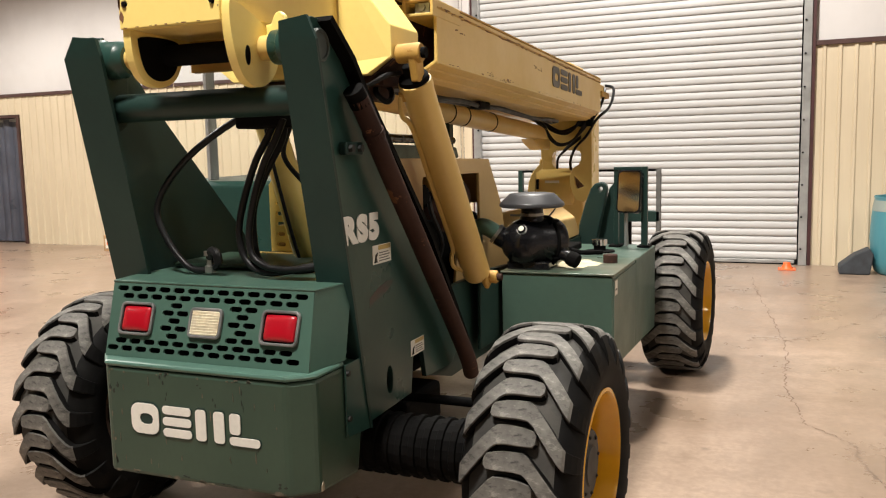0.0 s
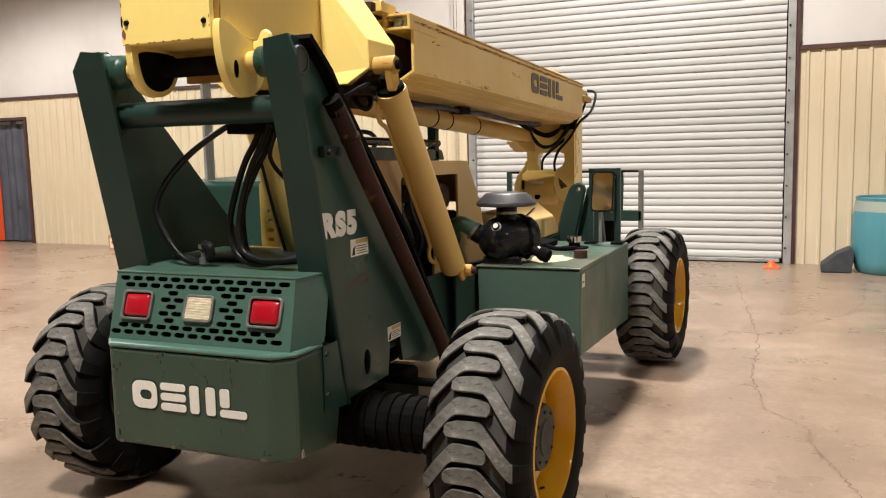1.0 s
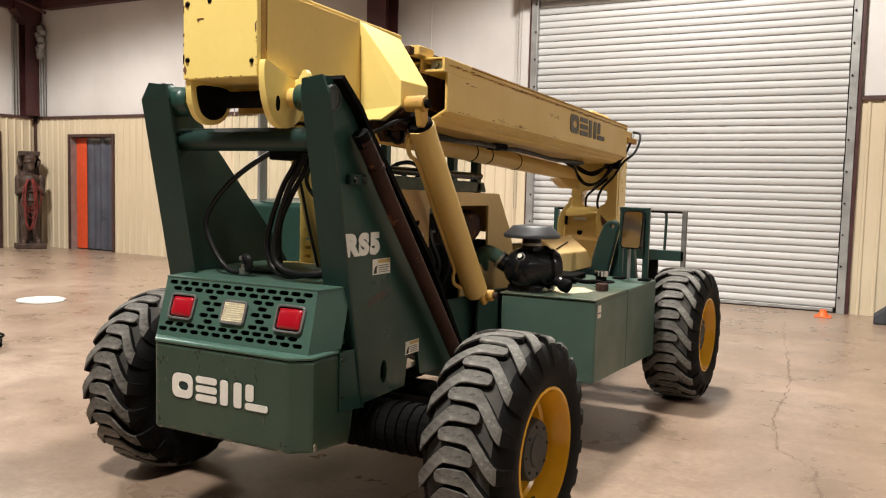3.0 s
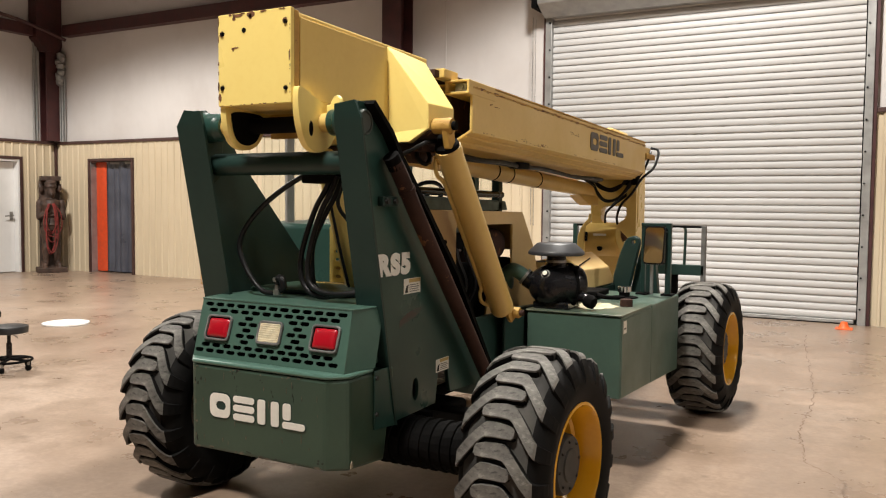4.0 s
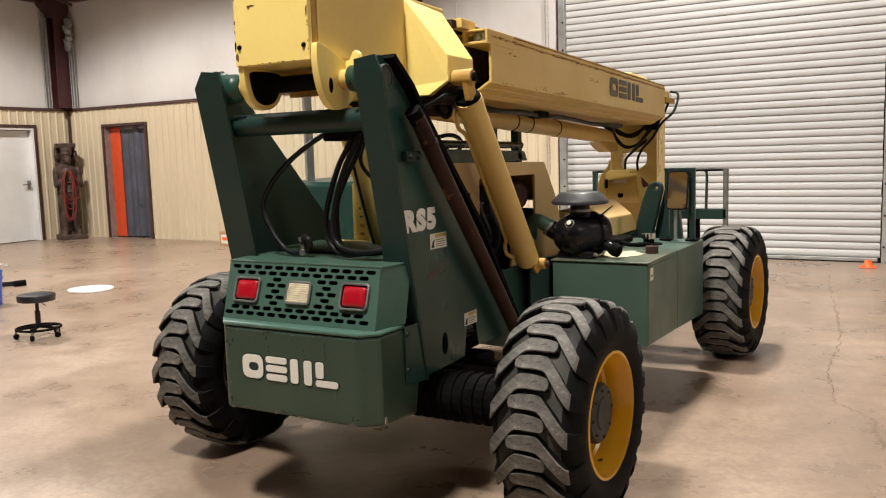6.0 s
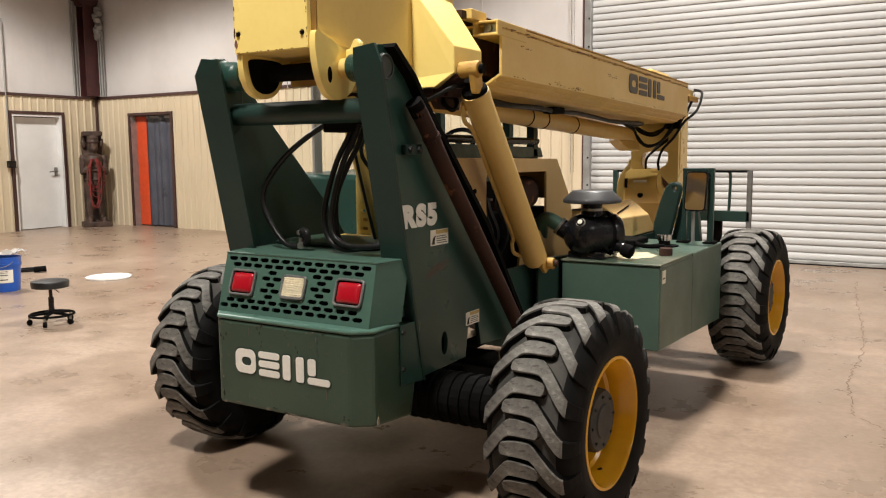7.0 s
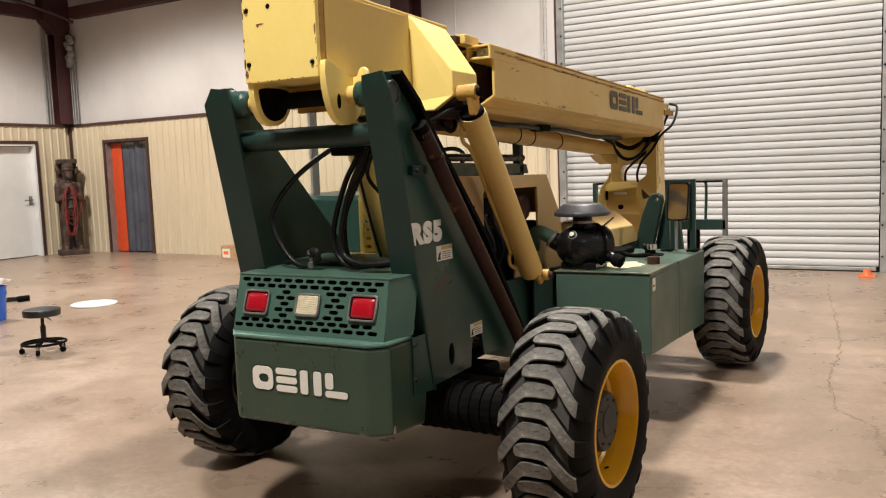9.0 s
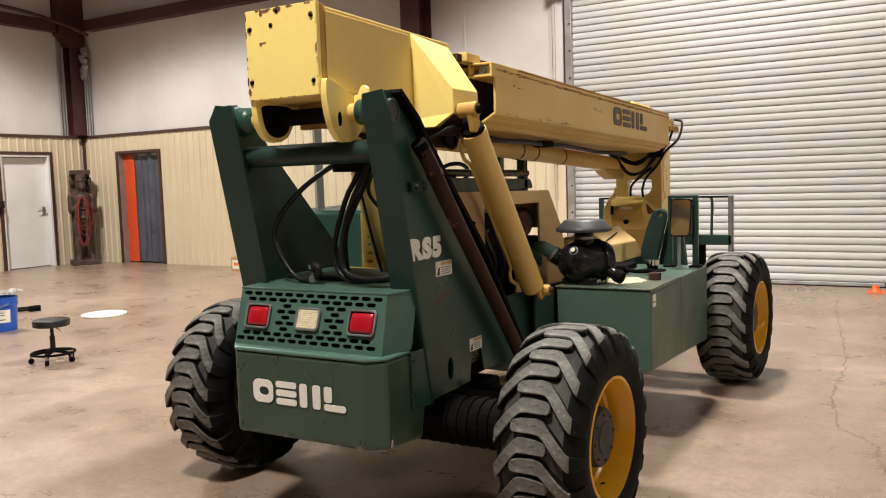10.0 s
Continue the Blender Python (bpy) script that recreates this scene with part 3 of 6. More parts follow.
for k in range(44):
    part_mesh("slat", slat_me, SLAT, roller, smooth=(k == 0), matrix=pose(0, rng.uniform(-0.002, 0.002), 0.0543 + PITCH * k, 0, 0, rng.uniform(-0.02, 0.02)))
part("seal", box(RA + 0.07, RB - 0.04, WALL_Y + 0.008, WALL_Y + 0.036, 0.0, 0.012), BLACK_DULL, roller)
for x0, x1, s in ((RA - 0.015, RA + 0.071, 1), (RB - 0.036, RB + 0.048, -1)):
    g = part("guide_rail", box(x0, x1, WALL_Y - 0.05, WALL_Y + 0.034, 0, RH + 0.05), GALV, roller, "grey bolted steel guide rail", bevel=0.005)
    xb = x1 - 0.022 if s > 0 else x0 + 0.022
    bm = bmesh.new()
    add_rod(bm, (xb, WALL_Y - 0.062, 0), (xb, WALL_Y - 0.049, 0), 0.011, seg=8)
    bolt_me = bpy.data.meshes.new("guide_bolt")
    bm.to_mesh(bolt_me)
    bm.free()
    for k in range(11):
        part_mesh("guide_bolt", bolt_me, BLACK_DULL, g, matrix=pose(0, 0, 0.18 + 0.345 * k))
    part("guide_edge", box((RB + 0.049) if s < 0 else (RA - 0.040), (RB + 0.084) if s < 0 else (RA - 0.016), WALL_Y - 0.03, WALL_Y + 0.034, 0, RH + 0.05), MAROON, roller)
hood = part("hood", prism([(WALL_Y + 0.034, RH - 0.03), (WALL_Y - 0.10, RH - 0.03), (WALL_Y - 0.34, RH + 0.10), (WALL_Y - 0.38, RH + 0.42), (WALL_Y - 0.20, RH + 0.62), (WALL_Y + 0.034, RH + 0.62)], "x", RA - 0.02, RB + 0.02), GALV, roller, "grey sheet-metal barrel hood", bevel=0.01)
for x0 in (RA - 0.09, RB + 0.022):
    part("end_bracket", box(x0, x0 + 0.06, WALL_Y - 0.36, WALL_Y + 0.034, RH + 0.052, RH + 0.5), BLACK_DULL, roller, bevel=0.004)
part("shaft_end", rod((RA - 0.17, WALL_Y - 0.17, RH + 0.24), (RA - 0.05, WALL_Y - 0.17, RH + 0.24), 0.03, seg=12), BLACK_DULL, roller, smooth=True)
part("chain_wheel", lathe([(0, 0.05), (0.01, 0.08), (0.03, 0.08), (0.04, 0.05)], (RA - 0.138, WALL_Y - 0.17, RH + 0.24), (1, 0, 0), 18), BLACK_DULL, roller)
chain = thing("pull_chain", "thin hanging loop of steel pull chain beside the roller door", "chain", at=(0, 0, 0))
bm = bmesh.new()
for s in (-1, 1):
    for k in range(62):
        z = 1.05 + 0.043 * k
        t = radians(90) * (k % 2)
        add_hose(bm, [(RA - 0.118 + 0.02 * s + 0.006 * math.cos(a) * math.cos(t), WALL_Y - 0.17 + 0.006 * math.cos(a) * math.sin(t), z + 0.024 * math.sin(a)) for a in (0, 1.57, 3.14, 4.71, 6.28)], 0.0028, 5, 1)
part("chain_loop", bm, STEEL, chain)

# ---------- loose things on the floor ----------


def stool(x, y):
    st = thing("work_stool", "low black round mechanic's stool on castors with foot ring", "stool", at=(x, y, 0), turn=20)
    part("seat", lathe([(0, 0.02), (0.001, 0.14), (0.006, 0.158), (0.05, 0.162), (0.062, 0.156), (0.068, 0.13), (0.07, 0.01)], (0, 0, 0.322), (0, 0, 1)), SEAT_BLACK, st, "padded black vinyl seat", smooth=True)
    part("post", lathe([(0.0, 0.024), (0.15, 0.024), (0.152, 0.016), (0.245, 0.016)], (0, 0, 0.085), (0, 0, 1), 16), BLACK, st, smooth=True)
    part("height_lever", hose([(0, 0, 0.318), (0.07, -0.03, 0.312), (0.13, -0.06, 0.295)], 0.005, 8), STEEL, st)
    ring = [(0.185 * math.cos(a), 0.185 * math.sin(a), 0.085) for a in (2 * math.pi * i / 36 for i in range(37))]
    part("foot_ring", hose(ring, 0.011, 8, 1), BLACK_DULL, st, smooth=True)
    for k in range(5):
        a = 2 * math.pi * k / 5
        c, s = math.cos(a), math.sin(a)
        part("leg", hose([(0.02 * c, 0.02 * s, 0.095), (0.10 * c, 0.10 * s, 0.09), (0.185 * c, 0.185 * s, 0.082)], 0.012, 8), BLACK_DULL, st, smooth=True)
        w = part("castor", rod((0.185 * c - 0.012 * s, 0.185 * s + 0.012 * c, 0.025), (0.185 * c + 0.012 * s, 0.185 * s - 0.012 * c, 0.025), 0.025, seg=16), BLACK_DULL, st)
        part("fork", rod((0.185 * c, 0.185 * s, 0.045), (0.185 * c, 0.185 * s, 0.08), 0.010, seg=8), STEEL, w)
    st.matrix_world = pose(x, y, 0, 0, 0, 20) @ Matrix.Diagonal((0.86, 0.86, 0.88, 1))
    return st


stool(-5.07, 3.43)

bucket = thing("plastic_bucket", "blue plastic five-gallon bucket with a white label and rag", "bucket", at=(-6.96, 4.18, 0))
part("pail", lathe([(0.0, 0.128), (0.02, 0.132), (0.245, 0.146), (0.247, 0.154), (0.272, 0.155), (0.274, 0.149), (0.315, 0.151), (0.32, 0.156), (0.331, 0.156), (0.331, 0.145), (0.05, 0.13)], (0, 0, 0), (0, 0, 1), 32), BLUE, bucket, smooth=True)
bm = bmesh.new()
rows = []
for i in range(13):
    a = radians(-95 + 95 * i / 12)
    rows.append([bm.verts.new((math.cos(a) * r, math.sin(a) * r, z)) for r, z in ((0.1412, 0.09), (0.1466, 0.215))])
for a, b in zip(rows, rows[1:]):
    bm.faces.new((a[0], b[0], b[1], a[1]))
lab = part("paper_label", bm, DECAL, bucket, "white paper label")
bm = bmesh.new()
for z0, z1 in ((0.115, 0.125), (0.16, 0.168), (0.185, 0.190), (0.198, 0.202)):
    pts = []
    for i in range(6):
        a = radians(-70 + 50 * i / 5)
        pts.append([bm.verts.new((math.cos(a) * (0.1385 + 0.044 * z), math.sin(a) * (0.1385 + 0.044 * z), z)) for z in (z0, z1)])
    for p, q in zip(pts, pts[1:]):
        bm.faces.new((p[0], q[0], q[1], p[1]))
part("printed_text", bm, DARK_MARK, lab)
part("wire_handle", hose([(0.153, 0, 0.29), (0.16, -0.06, 0.26), (0.12, -0.13, 0.24), (0.0, -0.17, 0.235), (-0.12, -0.13, 0.24), (-0.153, 0, 0.29)], 0.003, 6), STEEL, bucket, smooth=True)
rag = thing("rag", "crumpled white rag draped over the bucket rim", "rag", at=(-6.99, 4.20, 0.332))
bm = bmesh.new()
n = 14
grid = []
for i in range(n):
    for j in range(n):
        u, v = i / (n - 1) - 0.5, j / (n - 1) - 0.5
        z = 0.035 + 0.05 * noise.noise(Vector((u * 5, v * 5, 2.0))) + 0.06 * u
        grid.append(bm.verts.new((0.30 * u + 0.05, 0.24 * v, max(0.001, z))))
for i in range(n - 1):
    for j in range(n - 1):
        bm.faces.new((grid[i * n + j], grid[i * n + j + 1], grid[(i + 1) * n + j + 1], grid[(i + 1) * n + j]))
bmesh.ops.solidify(bm, geom=bm.faces[:], thickness=0.004)
part("cloth", bm, WHITE_PLASTIC, rag, smooth=True)

tool = thing("floor_tool", "long black hand tool lying on the concrete", "hand tool", at=(-7.90, 4.98, 0), turn=48)
part("shaft", hose([(-0.22, 0, 0.032), (0.0, 0.01, 0.036), (0.16, 0.0, 0.040)], 0.027, 8), BLACK, tool, smooth=True)
part("head", lathe([(0, 0.01), (0.01, 0.03), (0.08, 0.034), (0.10, 0.02)], (-0.26, 0, 0.034), (1, 0, 0.02), 14), BLACK_DULL, tool, smooth=True)
part("grip", rod((0.08, 0.0, 0.036), (0.20, 0, 0.042), 0.034, seg=12), BLACK_DULL, tool, smooth=True)

disc = thing("round_lid", "flat round white plastic lid lying on the floor", "lid", at=(-6.77, 5.20, 0))
part("panel", lathe([(0, 0.22), (0.004, 0.232), (0.018, 0.232), (0.022, 0.22), (0.018, 0.206), (0.018, 0.05), (0.022, 0.035), (0.022, 0.001)], (0, 0, 0), (0, 0, 1), 40), WHITE_PLASTIC, disc, smooth=True)

carton = thing("cardboard_box", "small brown cardboard carton with a white label by the wall", "box", at=(-8.45, 9.20, 0), turn=-6)
part("body", box(-0.24, 0.24, -0.16, 0.16, 0, 0.22), CARD, carton, bevel=0.004)
for s in (-1, 1):
    part("flap", box(-0.24, 0.24, min(0.003 * s, 0.16 * s), max(0.003 * s, 0.16 * s), 0.2225, 0.227), CARD, carton)
lab = part("paper_label", box(-0.20, -0.02, -0.1635, -0.1605, 0.04, 0.18), DECAL, carton, "white paper label")
part("print_bar", box(-0.17, -0.06, -0.1655, -0.164, 0.09, 0.14), ORANGE, lab)

drum = thing("plastic_drum", "faded teal open-topped plastic drum beside the wall", "drum", at=(1.55, 9.22, 0))
part("shell", lathe([(0, 0.29), (0.03, 0.325), (0.12, 0.350), (0.36, 0.372), (0.58, 0.360), (0.70, 0.342), (0.745, 0.335), (0.765, 0.342), (0.775, 0.338), (0.77, 0.326), (0.70, 0.328), (0.58, 0.346), (0.36, 0.356), (0.05, 0.31), (0.04, 0.01)], (0, 0, 0), (0, 0, 1), 40), TEAL, drum, smooth=True)
part("rim_band", lathe([(0.63, 0.354), (0.63, 0.3565), (0.735, 0.3405), (0.735, 0.337)], (0, 0, 0), (0, 0, 1), 40), paint("pale_worn_plastic", (0.30, 0.33, 0.29), (0.20, 0.27, 0.27), None, 0.7, 0.6), drum, "worn pale band below the rim", smooth=True)

chock = thing("wheel_chock", "dark grey rubber block leaning against the drum", "wheel chock", at=(1.06, 9.14, 0))
part("block", prism([(-0.16, 0.0), (0.12, 0.0), (0.15, 0.20), (0.11, 0.265), (-0.02, 0.20), (-0.16, 0.085)], "y", -0.12, 0.12), GREY_RUBBER, chock, bevel=0.015)

cone = thing("marker_cone", "small flat orange marker cone on the floor", "marker", at=(0.42, 9.27, 0))
part("base", box(-0.085, 0.085, -0.085, 0.085, 0, 0.012), ORANGE, cone, bevel=0.005)
part("cap", lathe([(0, 0.06), (0.012, 0.052), (0.035, 0.040), (0.062, 0.034), (0.066, 0.024)], (0, 0, 0.0125), (0, 0, 1), 18), ORANGE, cone, smooth=True)

# ---------- carved figure with rope ----------
bm = bmesh.new()
add_box(bm, -0.28, 0.28, -0.22, 0.20, 0.0, 0.09)
add_box(bm, -0.20, 0.20, 0.08, 0.19, 0.09, 1.60)
for s in (-1, 1):
    add_lathe(bm, [(0, 0.05), (0.03, 0.075), (0.10, 0.055), (0.34, 0.085), (0.42, 0.070), (0.62, 0.10), (0.70, 0.09)], (0.115 * s, -0.04, 0.10), (-0.03 * s, 0, 1), 14)
    add_lathe(bm, [(0, 0.04), (0.05, 0.06), (0.14, 0.048), (0.17, 0.01)], (0.125 * s, -0.03, 0.135), (0.12 * s, -1, -0.1), 12)
    add_lathe(bm, [(0, 0.05), (0.06, 0.072), (0.20, 0.062), (0.32, 0.052), (0.36, 0.02)], (0.205 * s, -0.03, 1.27), (0.10 * s, -0.1, -1), 12)
    add_lathe(bm, [(0, 0.045), (0.10, 0.05), (0.24, 0.038), (0.28, 0.02)], (0.235 * s, -0.05, 0.97), (-0.75 * s, -0.55, 0.32), 12)
    add_lathe(bm, [(0, 0.02), (0.03, 0.045), (0.10, 0.05), (0.16, 0.02)], (0.15 * s, 0.03, 1.40), (0.35 * s, 0, 1), 10)
add_lathe(bm, [(0, 0.15), (0.10, 0.175), (0.24, 0.145), (0.44, 0.20), (0.52, 0.17), (0.56, 0.07)], (0, -0.02, 0.74), (0, 0, 1), 18)
add_lathe(bm, [(0, 0.05), (0.04, 0.065), (0.10, 0.092), (0.18, 0.088), (0.22, 0.06), (0.24, 0.02)], (0, -0.07, 1.28), (0, 0, 1), 16)
add_lathe(bm, [(0, 0.02), (0.02, 0.028), (0.05, 0.012)], (0, -0.15, 1.36), (0, -1, -0.3), 8)
add_lathe(bm, [(0, 0.10), (0.03, 0.125), (0.06, 0.11), (0.10, 0.12), (0.13, 0.07)], (0, -0.05, 1.47), (0, 0, 1), 16)
add_box(bm, -0.19, 0.19, -0.12, 0.18, 1.60, 1.68)
for z in (0.82, 0.98):
    add_lathe(bm, [(0, 0.175), (0.015, 0.20), (0.03, 0.175)], (0, -0.02, z), (0, 0, 1), 18)
statue = part("carved_statue", bm, WOOD_CARVED, smooth=True, matrix=pose(-12.54, 9.24, 0, 0, 0, 62) @ Matrix.Diagonal((0.86, 0.9, 1.03, 1)))
skin = statue.modifiers.new("skin", "REMESH")
skin.mode, skin.voxel_size, skin.use_smooth_shade = "VOXEL", 0.012, True
tagged(statue, "dark carved wooden standing figure on a block base", "statue")
rope = thing("rope_coil", "coil of red rope hung over the carved figure", "rope", at=(-12.54, 9.24, 0), turn=62)
rng = random.Random(8)
for k in range(7):
    w, d, x0 = rng.uniform(0.05, 0.13), rng.uniform(0.50, 0.92), rng.uniform(-0.04, 0.03)
    y = -0.21 - 0.010 * k
    bm = bmesh.new()
    add_hose(bm, [(x0 - 0.03, y + 0.03, 1.24), (x0 - w, y, 1.05), (x0 - w * 1.05, y, 1.24 - d * 0.8), (x0, y, 1.24 - d), (x0 + w * 1.05, y, 1.24 - d * 0.75), (x0 + w, y, 1.05), (x0 + 0.03, y + 0.03, 1.24)], 0.008, 7, 6)
    part("rope_loop", bm, ROPE_RED, rope, smooth=True)

# ---------- the telehandler ----------
tele = thing("telehandler", "green and yellow rough-terrain telehandler, worn, boom lowered, parked on concrete", "telehandler", at=(-1.13, 1.72, 0))

# counterweight across the back
plan = [(-0.275, 0.0), (0.330, 0.0), (0.390, 0.055), (0.392, 0.34), (-0.372, 0.34), (-0.350, 0.075)]
bm = prism(plan, "z", 0.392, 0.706)
for v in bm.verts:
    if v.co.z < 0.5 and v.co.y > 0.3:
        v.co.y, v.co.z = 0.27, 0.372
cw = part("counterweight", bm, GREEN_DULL, tele, "faded green steel counterweight with white marking", bevel=0.012)
part("top_lip", prism([(-0.277, -0.003), (0.332, -0.003), (0.393, 0.055), (0.395, 0.2), (-0.365, 0.2), (-0.353, 0.075)], "z", 0.7065, 0.7235), GREEN_LIP, cw, bevel=0.008)


def block_marks(x0, width, z0, height, place, mat, edge_mat, parent, name):
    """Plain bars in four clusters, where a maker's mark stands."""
    w = width * 0.225
    bar, r = height * 0.27, height * 0.12
    for k in range(4):
        cx = x0 + w / 2 + k * width * 0.2583
        mid = z0 + height / 2
        if k == 0:
            shapes = [(round_rect(cx, mid, w, height, height * 0.3), [pill(cx + w * 0.05, mid, w * 0.5, height * 0.36)])]
        elif k == 1:
            shapes = [(round_rect(cx, z0 + height * (0.135 + 0.365 * j), w, bar, r), []) for j in range(3)]
        elif k == 2:
            shapes = [(round_rect(cx + s * w * 0.31, mid, w * 0.36, height, r), []) for s in (-1, 1)]
        else:
            shapes = [(round_rect(cx - w * 0.30, mid + height * 0.17, w * 0.36, height * 0.66, r), []), (round_rect(cx, z0 + bar / 2, w, bar, r), [])]
        for outline, holes in shapes:
            part(name, plate(outline, holes, (lambda u, v: place(u, v, 0.004)), (lambda u, v: place(u, v, 0.0015))), mat, parent)
            if edge_mat:
                mx, mz = sum(p[0] for p in outline) / len(outline), sum(p[1] for p in outline) / len(outline)
                grown = [(mx + (u - mx) * (1 + 0.008 / w), mz + (v - mz) * (1 + 0.012 / height)) for u, v in outline]
                part(name + "_edge", plate(grown, [], (lambda u, v: place(u, v, 0.0012)), (lambda u, v: place(u, v, 0.0002))), edge_mat, parent)


block_marks(-0.190, 0.435, 0.520, 0.088, (lambda u, v, L: Vector((u, -L, v))), WHITE_MARK, GREEN_DARK, cw, "maker_mark")
rng = random.Random(31)
bm = bmesh.new()
for k in range(54):
    if k >= 34:
        x, z, w, h = (-0.268 + abs(rng.gauss(0, 0.006)), rng.uniform(0.40, 0.70), rng.uniform(0.0015, 0.004), rng.uniform(0.003, 0.014)) if k % 3 == 0 else (rng.uniform(-0.26, 0.31), rng.uniform(0.41, 0.70), rng.uniform(0.0008, 0.0022), rng.uniform(0.003, 0.020))
    elif k < 14:
        x, z, w, h = rng.uniform(-0.265, 0.31), 0.700 - abs(rng.gauss(0, 0.004)), rng.uniform(0.002, 0.007), rng.uniform(0.0015, 0.004)
    elif k < 24:
        x, z, w, h = rng.uniform(-0.265, 0.31), 0.398 + abs(rng.gauss(0, 0.004)), rng.uniform(0.006, 0.02), rng.uniform(0.003, 0.007)
    else:
        x, z, w, h = rng.uniform(-0.27, 0.28), rng.uniform(0.42, 0.68), rng.uniform(0.0012, 0.003), rng.uniform(0.005, 0.016)
    add_prism(bm, [(x + w * math.cos(a) * rng.uniform(0.6, 1.1), z + h * math.sin(a) * rng.uniform(0.6, 1.1)) for a in (i * 1.05 for i in range(6))], "y", -0.0012, 0.0006)
tagged(part("paint_chips", bm, plain("bare_chipped_steel", (0.10, 0.085, 0.06), 0.6, 0, 0.6, 80), cw), kind="stuff")
rng = random.Random(12)
bm = bmesh.new()
for x, z, w, h, n in ((-0.250, 0.640, 0.010, 0.016, 3), (-0.262, 0.425, 0.008, 0.014, 3), (-0.072, 0.684, 0.008, 0.010, 4), (-0.060, 0.640, 0.004, 0.012, 2), (0.100, 0.640, 0.004, 0.014, 2), (0.190, 0.652, 0.003, 0.020, 3), (-0.010, 0.408, 0.012, 0.004, 3), (0.305, 0.412, 0.010, 0.008, 3), (-0.180, 0.402, 0.014, 0.004, 3), (0.13, 0.402, 0.02, 0.003, 3), (0.055, 0.668, 0.008, 0.004, 2)):
    for k in range(n):
        cx, cz = x + rng.gauss(0, 1) * w, z + rng.gauss(0, 1) * h
        add_prism(bm, [(cx + 0.6 * w * math.cos(a) * rng.uniform(0.3, 1.0), cz + 0.7 * h * math.sin(a) * rng.uniform(0.3, 1.0)) for a in (i * 0.785 for i in range(8))], "y", -0.0010, 0.0006)
tagged(part("paint_scrapes", bm, plain("dark_scraped_paint", (0.014, 0.018, 0.014), 0.7, 0, 0.6, 90), cw), kind="stuff")
part("corner_chip", prism([(0.058, 0.398), (0.070, 0.398), (0.074, 0.412), (0.066, 0.424), (0.058, 0.414)], "x", 0.3908, 0.3932), plain("bare_steel_chip", (0.30, 0.26, 0.19), 0.5, 0.3, 0.5, 60), cw)
mp = part("mounting_plate", prism([(0.195, 0.711), (0.195, 0.500), (0.335, 0.487), (0.300, 0.711)], "x", 0.3925, 0.399), GREEN_TOWER, cw, bevel=0.002)
for z in (0.555, 0.685):
    part("bolt", rod((0.399, 0.205, z), (0.407, 0.205, z), 0.009, seg=6), HUB_GREY, mp)

# lamp box with slotted grille
Z0, Z1, Y0, Y1 = 0.724, 0.935, 0.045, 0.118


def slope(u, v, lift=0.0):
    t = (v - Z0) / (Z1 - Z0)
    return Vector((u, Y0 + (Y1 - Y0) * t - lift * 0.94, v + lift * 0.33))


def pillow(cx, w, h, n=14):
    """Moulded lens with rounded edges and a softly domed face."""
    bm = bmesh.new()
    grid = []
    for j in range(n + 1):
        line = []
        for i in range(n + 1):
            a, b = math.sin((i / n - 0.5) * math.pi), math.sin((j / n - 0.5) * math.pi)
            u = cx + a * w / 2 * (1 - 0.05 * b ** 8)
            v = LAMP_Z + b * h / 2 * (1 - 0.05 * a ** 8)
            lift = 0.0045 + 0.0085 * ((1 - a ** 6) * (1 - b ** 6)) ** 0.5 + 0.004 * (1 - a * a) * (1 - b * b)
            line.append(bm.verts.new(slope(u, v, lift)))
        grid.append(line)
    for p, q in zip(grid, grid[1:]):
        for i in range(n):
            bm.faces.new((p[i], p[i + 1], q[i + 1], q[i]))
    return bm


LENS_BACK = plain("shaded_lens_back", (0.86, 0.78, 0.60), 0.3, 0, 0.1, 60)
BEZEL = plain("grey_bezel", (0.15, 0.15, 0.145), 0.42, 0.2, 0.25)
LAMP_X, LAMP_Z = (-0.222, 0.024, 0.270), 0.830
slots = []
rows_z = [0.914 - 0.0208 * k for k in range(9)]
for r, z in enumerate(rows_z):
    n = 13 if r % 2 == 0 else 12
    for k in range(n):
        x = 0.012 + (k - (n - 1) / 2) * 0.0515
        if any(abs(x - lx) < lw / 2 + 0.024 and abs(z - LAMP_Z) < 0.054 for lx, lw in zip(LAMP_X, (0.135, 0.115, 0.135))):
            continue
        slots.append(pill(x, z, 0.0415, 0.0142, 3))
grille = part("lamp_grille", plate([(-0.320, Z0), (0.374, Z0), (0.358, Z1), (-0.336, Z1)], slots, slope, lambda u, v: slope(u, v, -0.006)), GREEN, tele, "slotted green steel lamp panel")
# added black sheet that gives the slots their inner shade
part("slot_shade_sheet", plate([(-0.312, Z0 + 0.005), (0.36, Z0 + 0.005), (0.35, Z1 - 0.005), (-0.328, Z1 - 0.005)], [], lambda u, v: slope(u, v, -0.045), lambda u, v: slope(u, v, -0.05)), BLACK_DULL, grille)
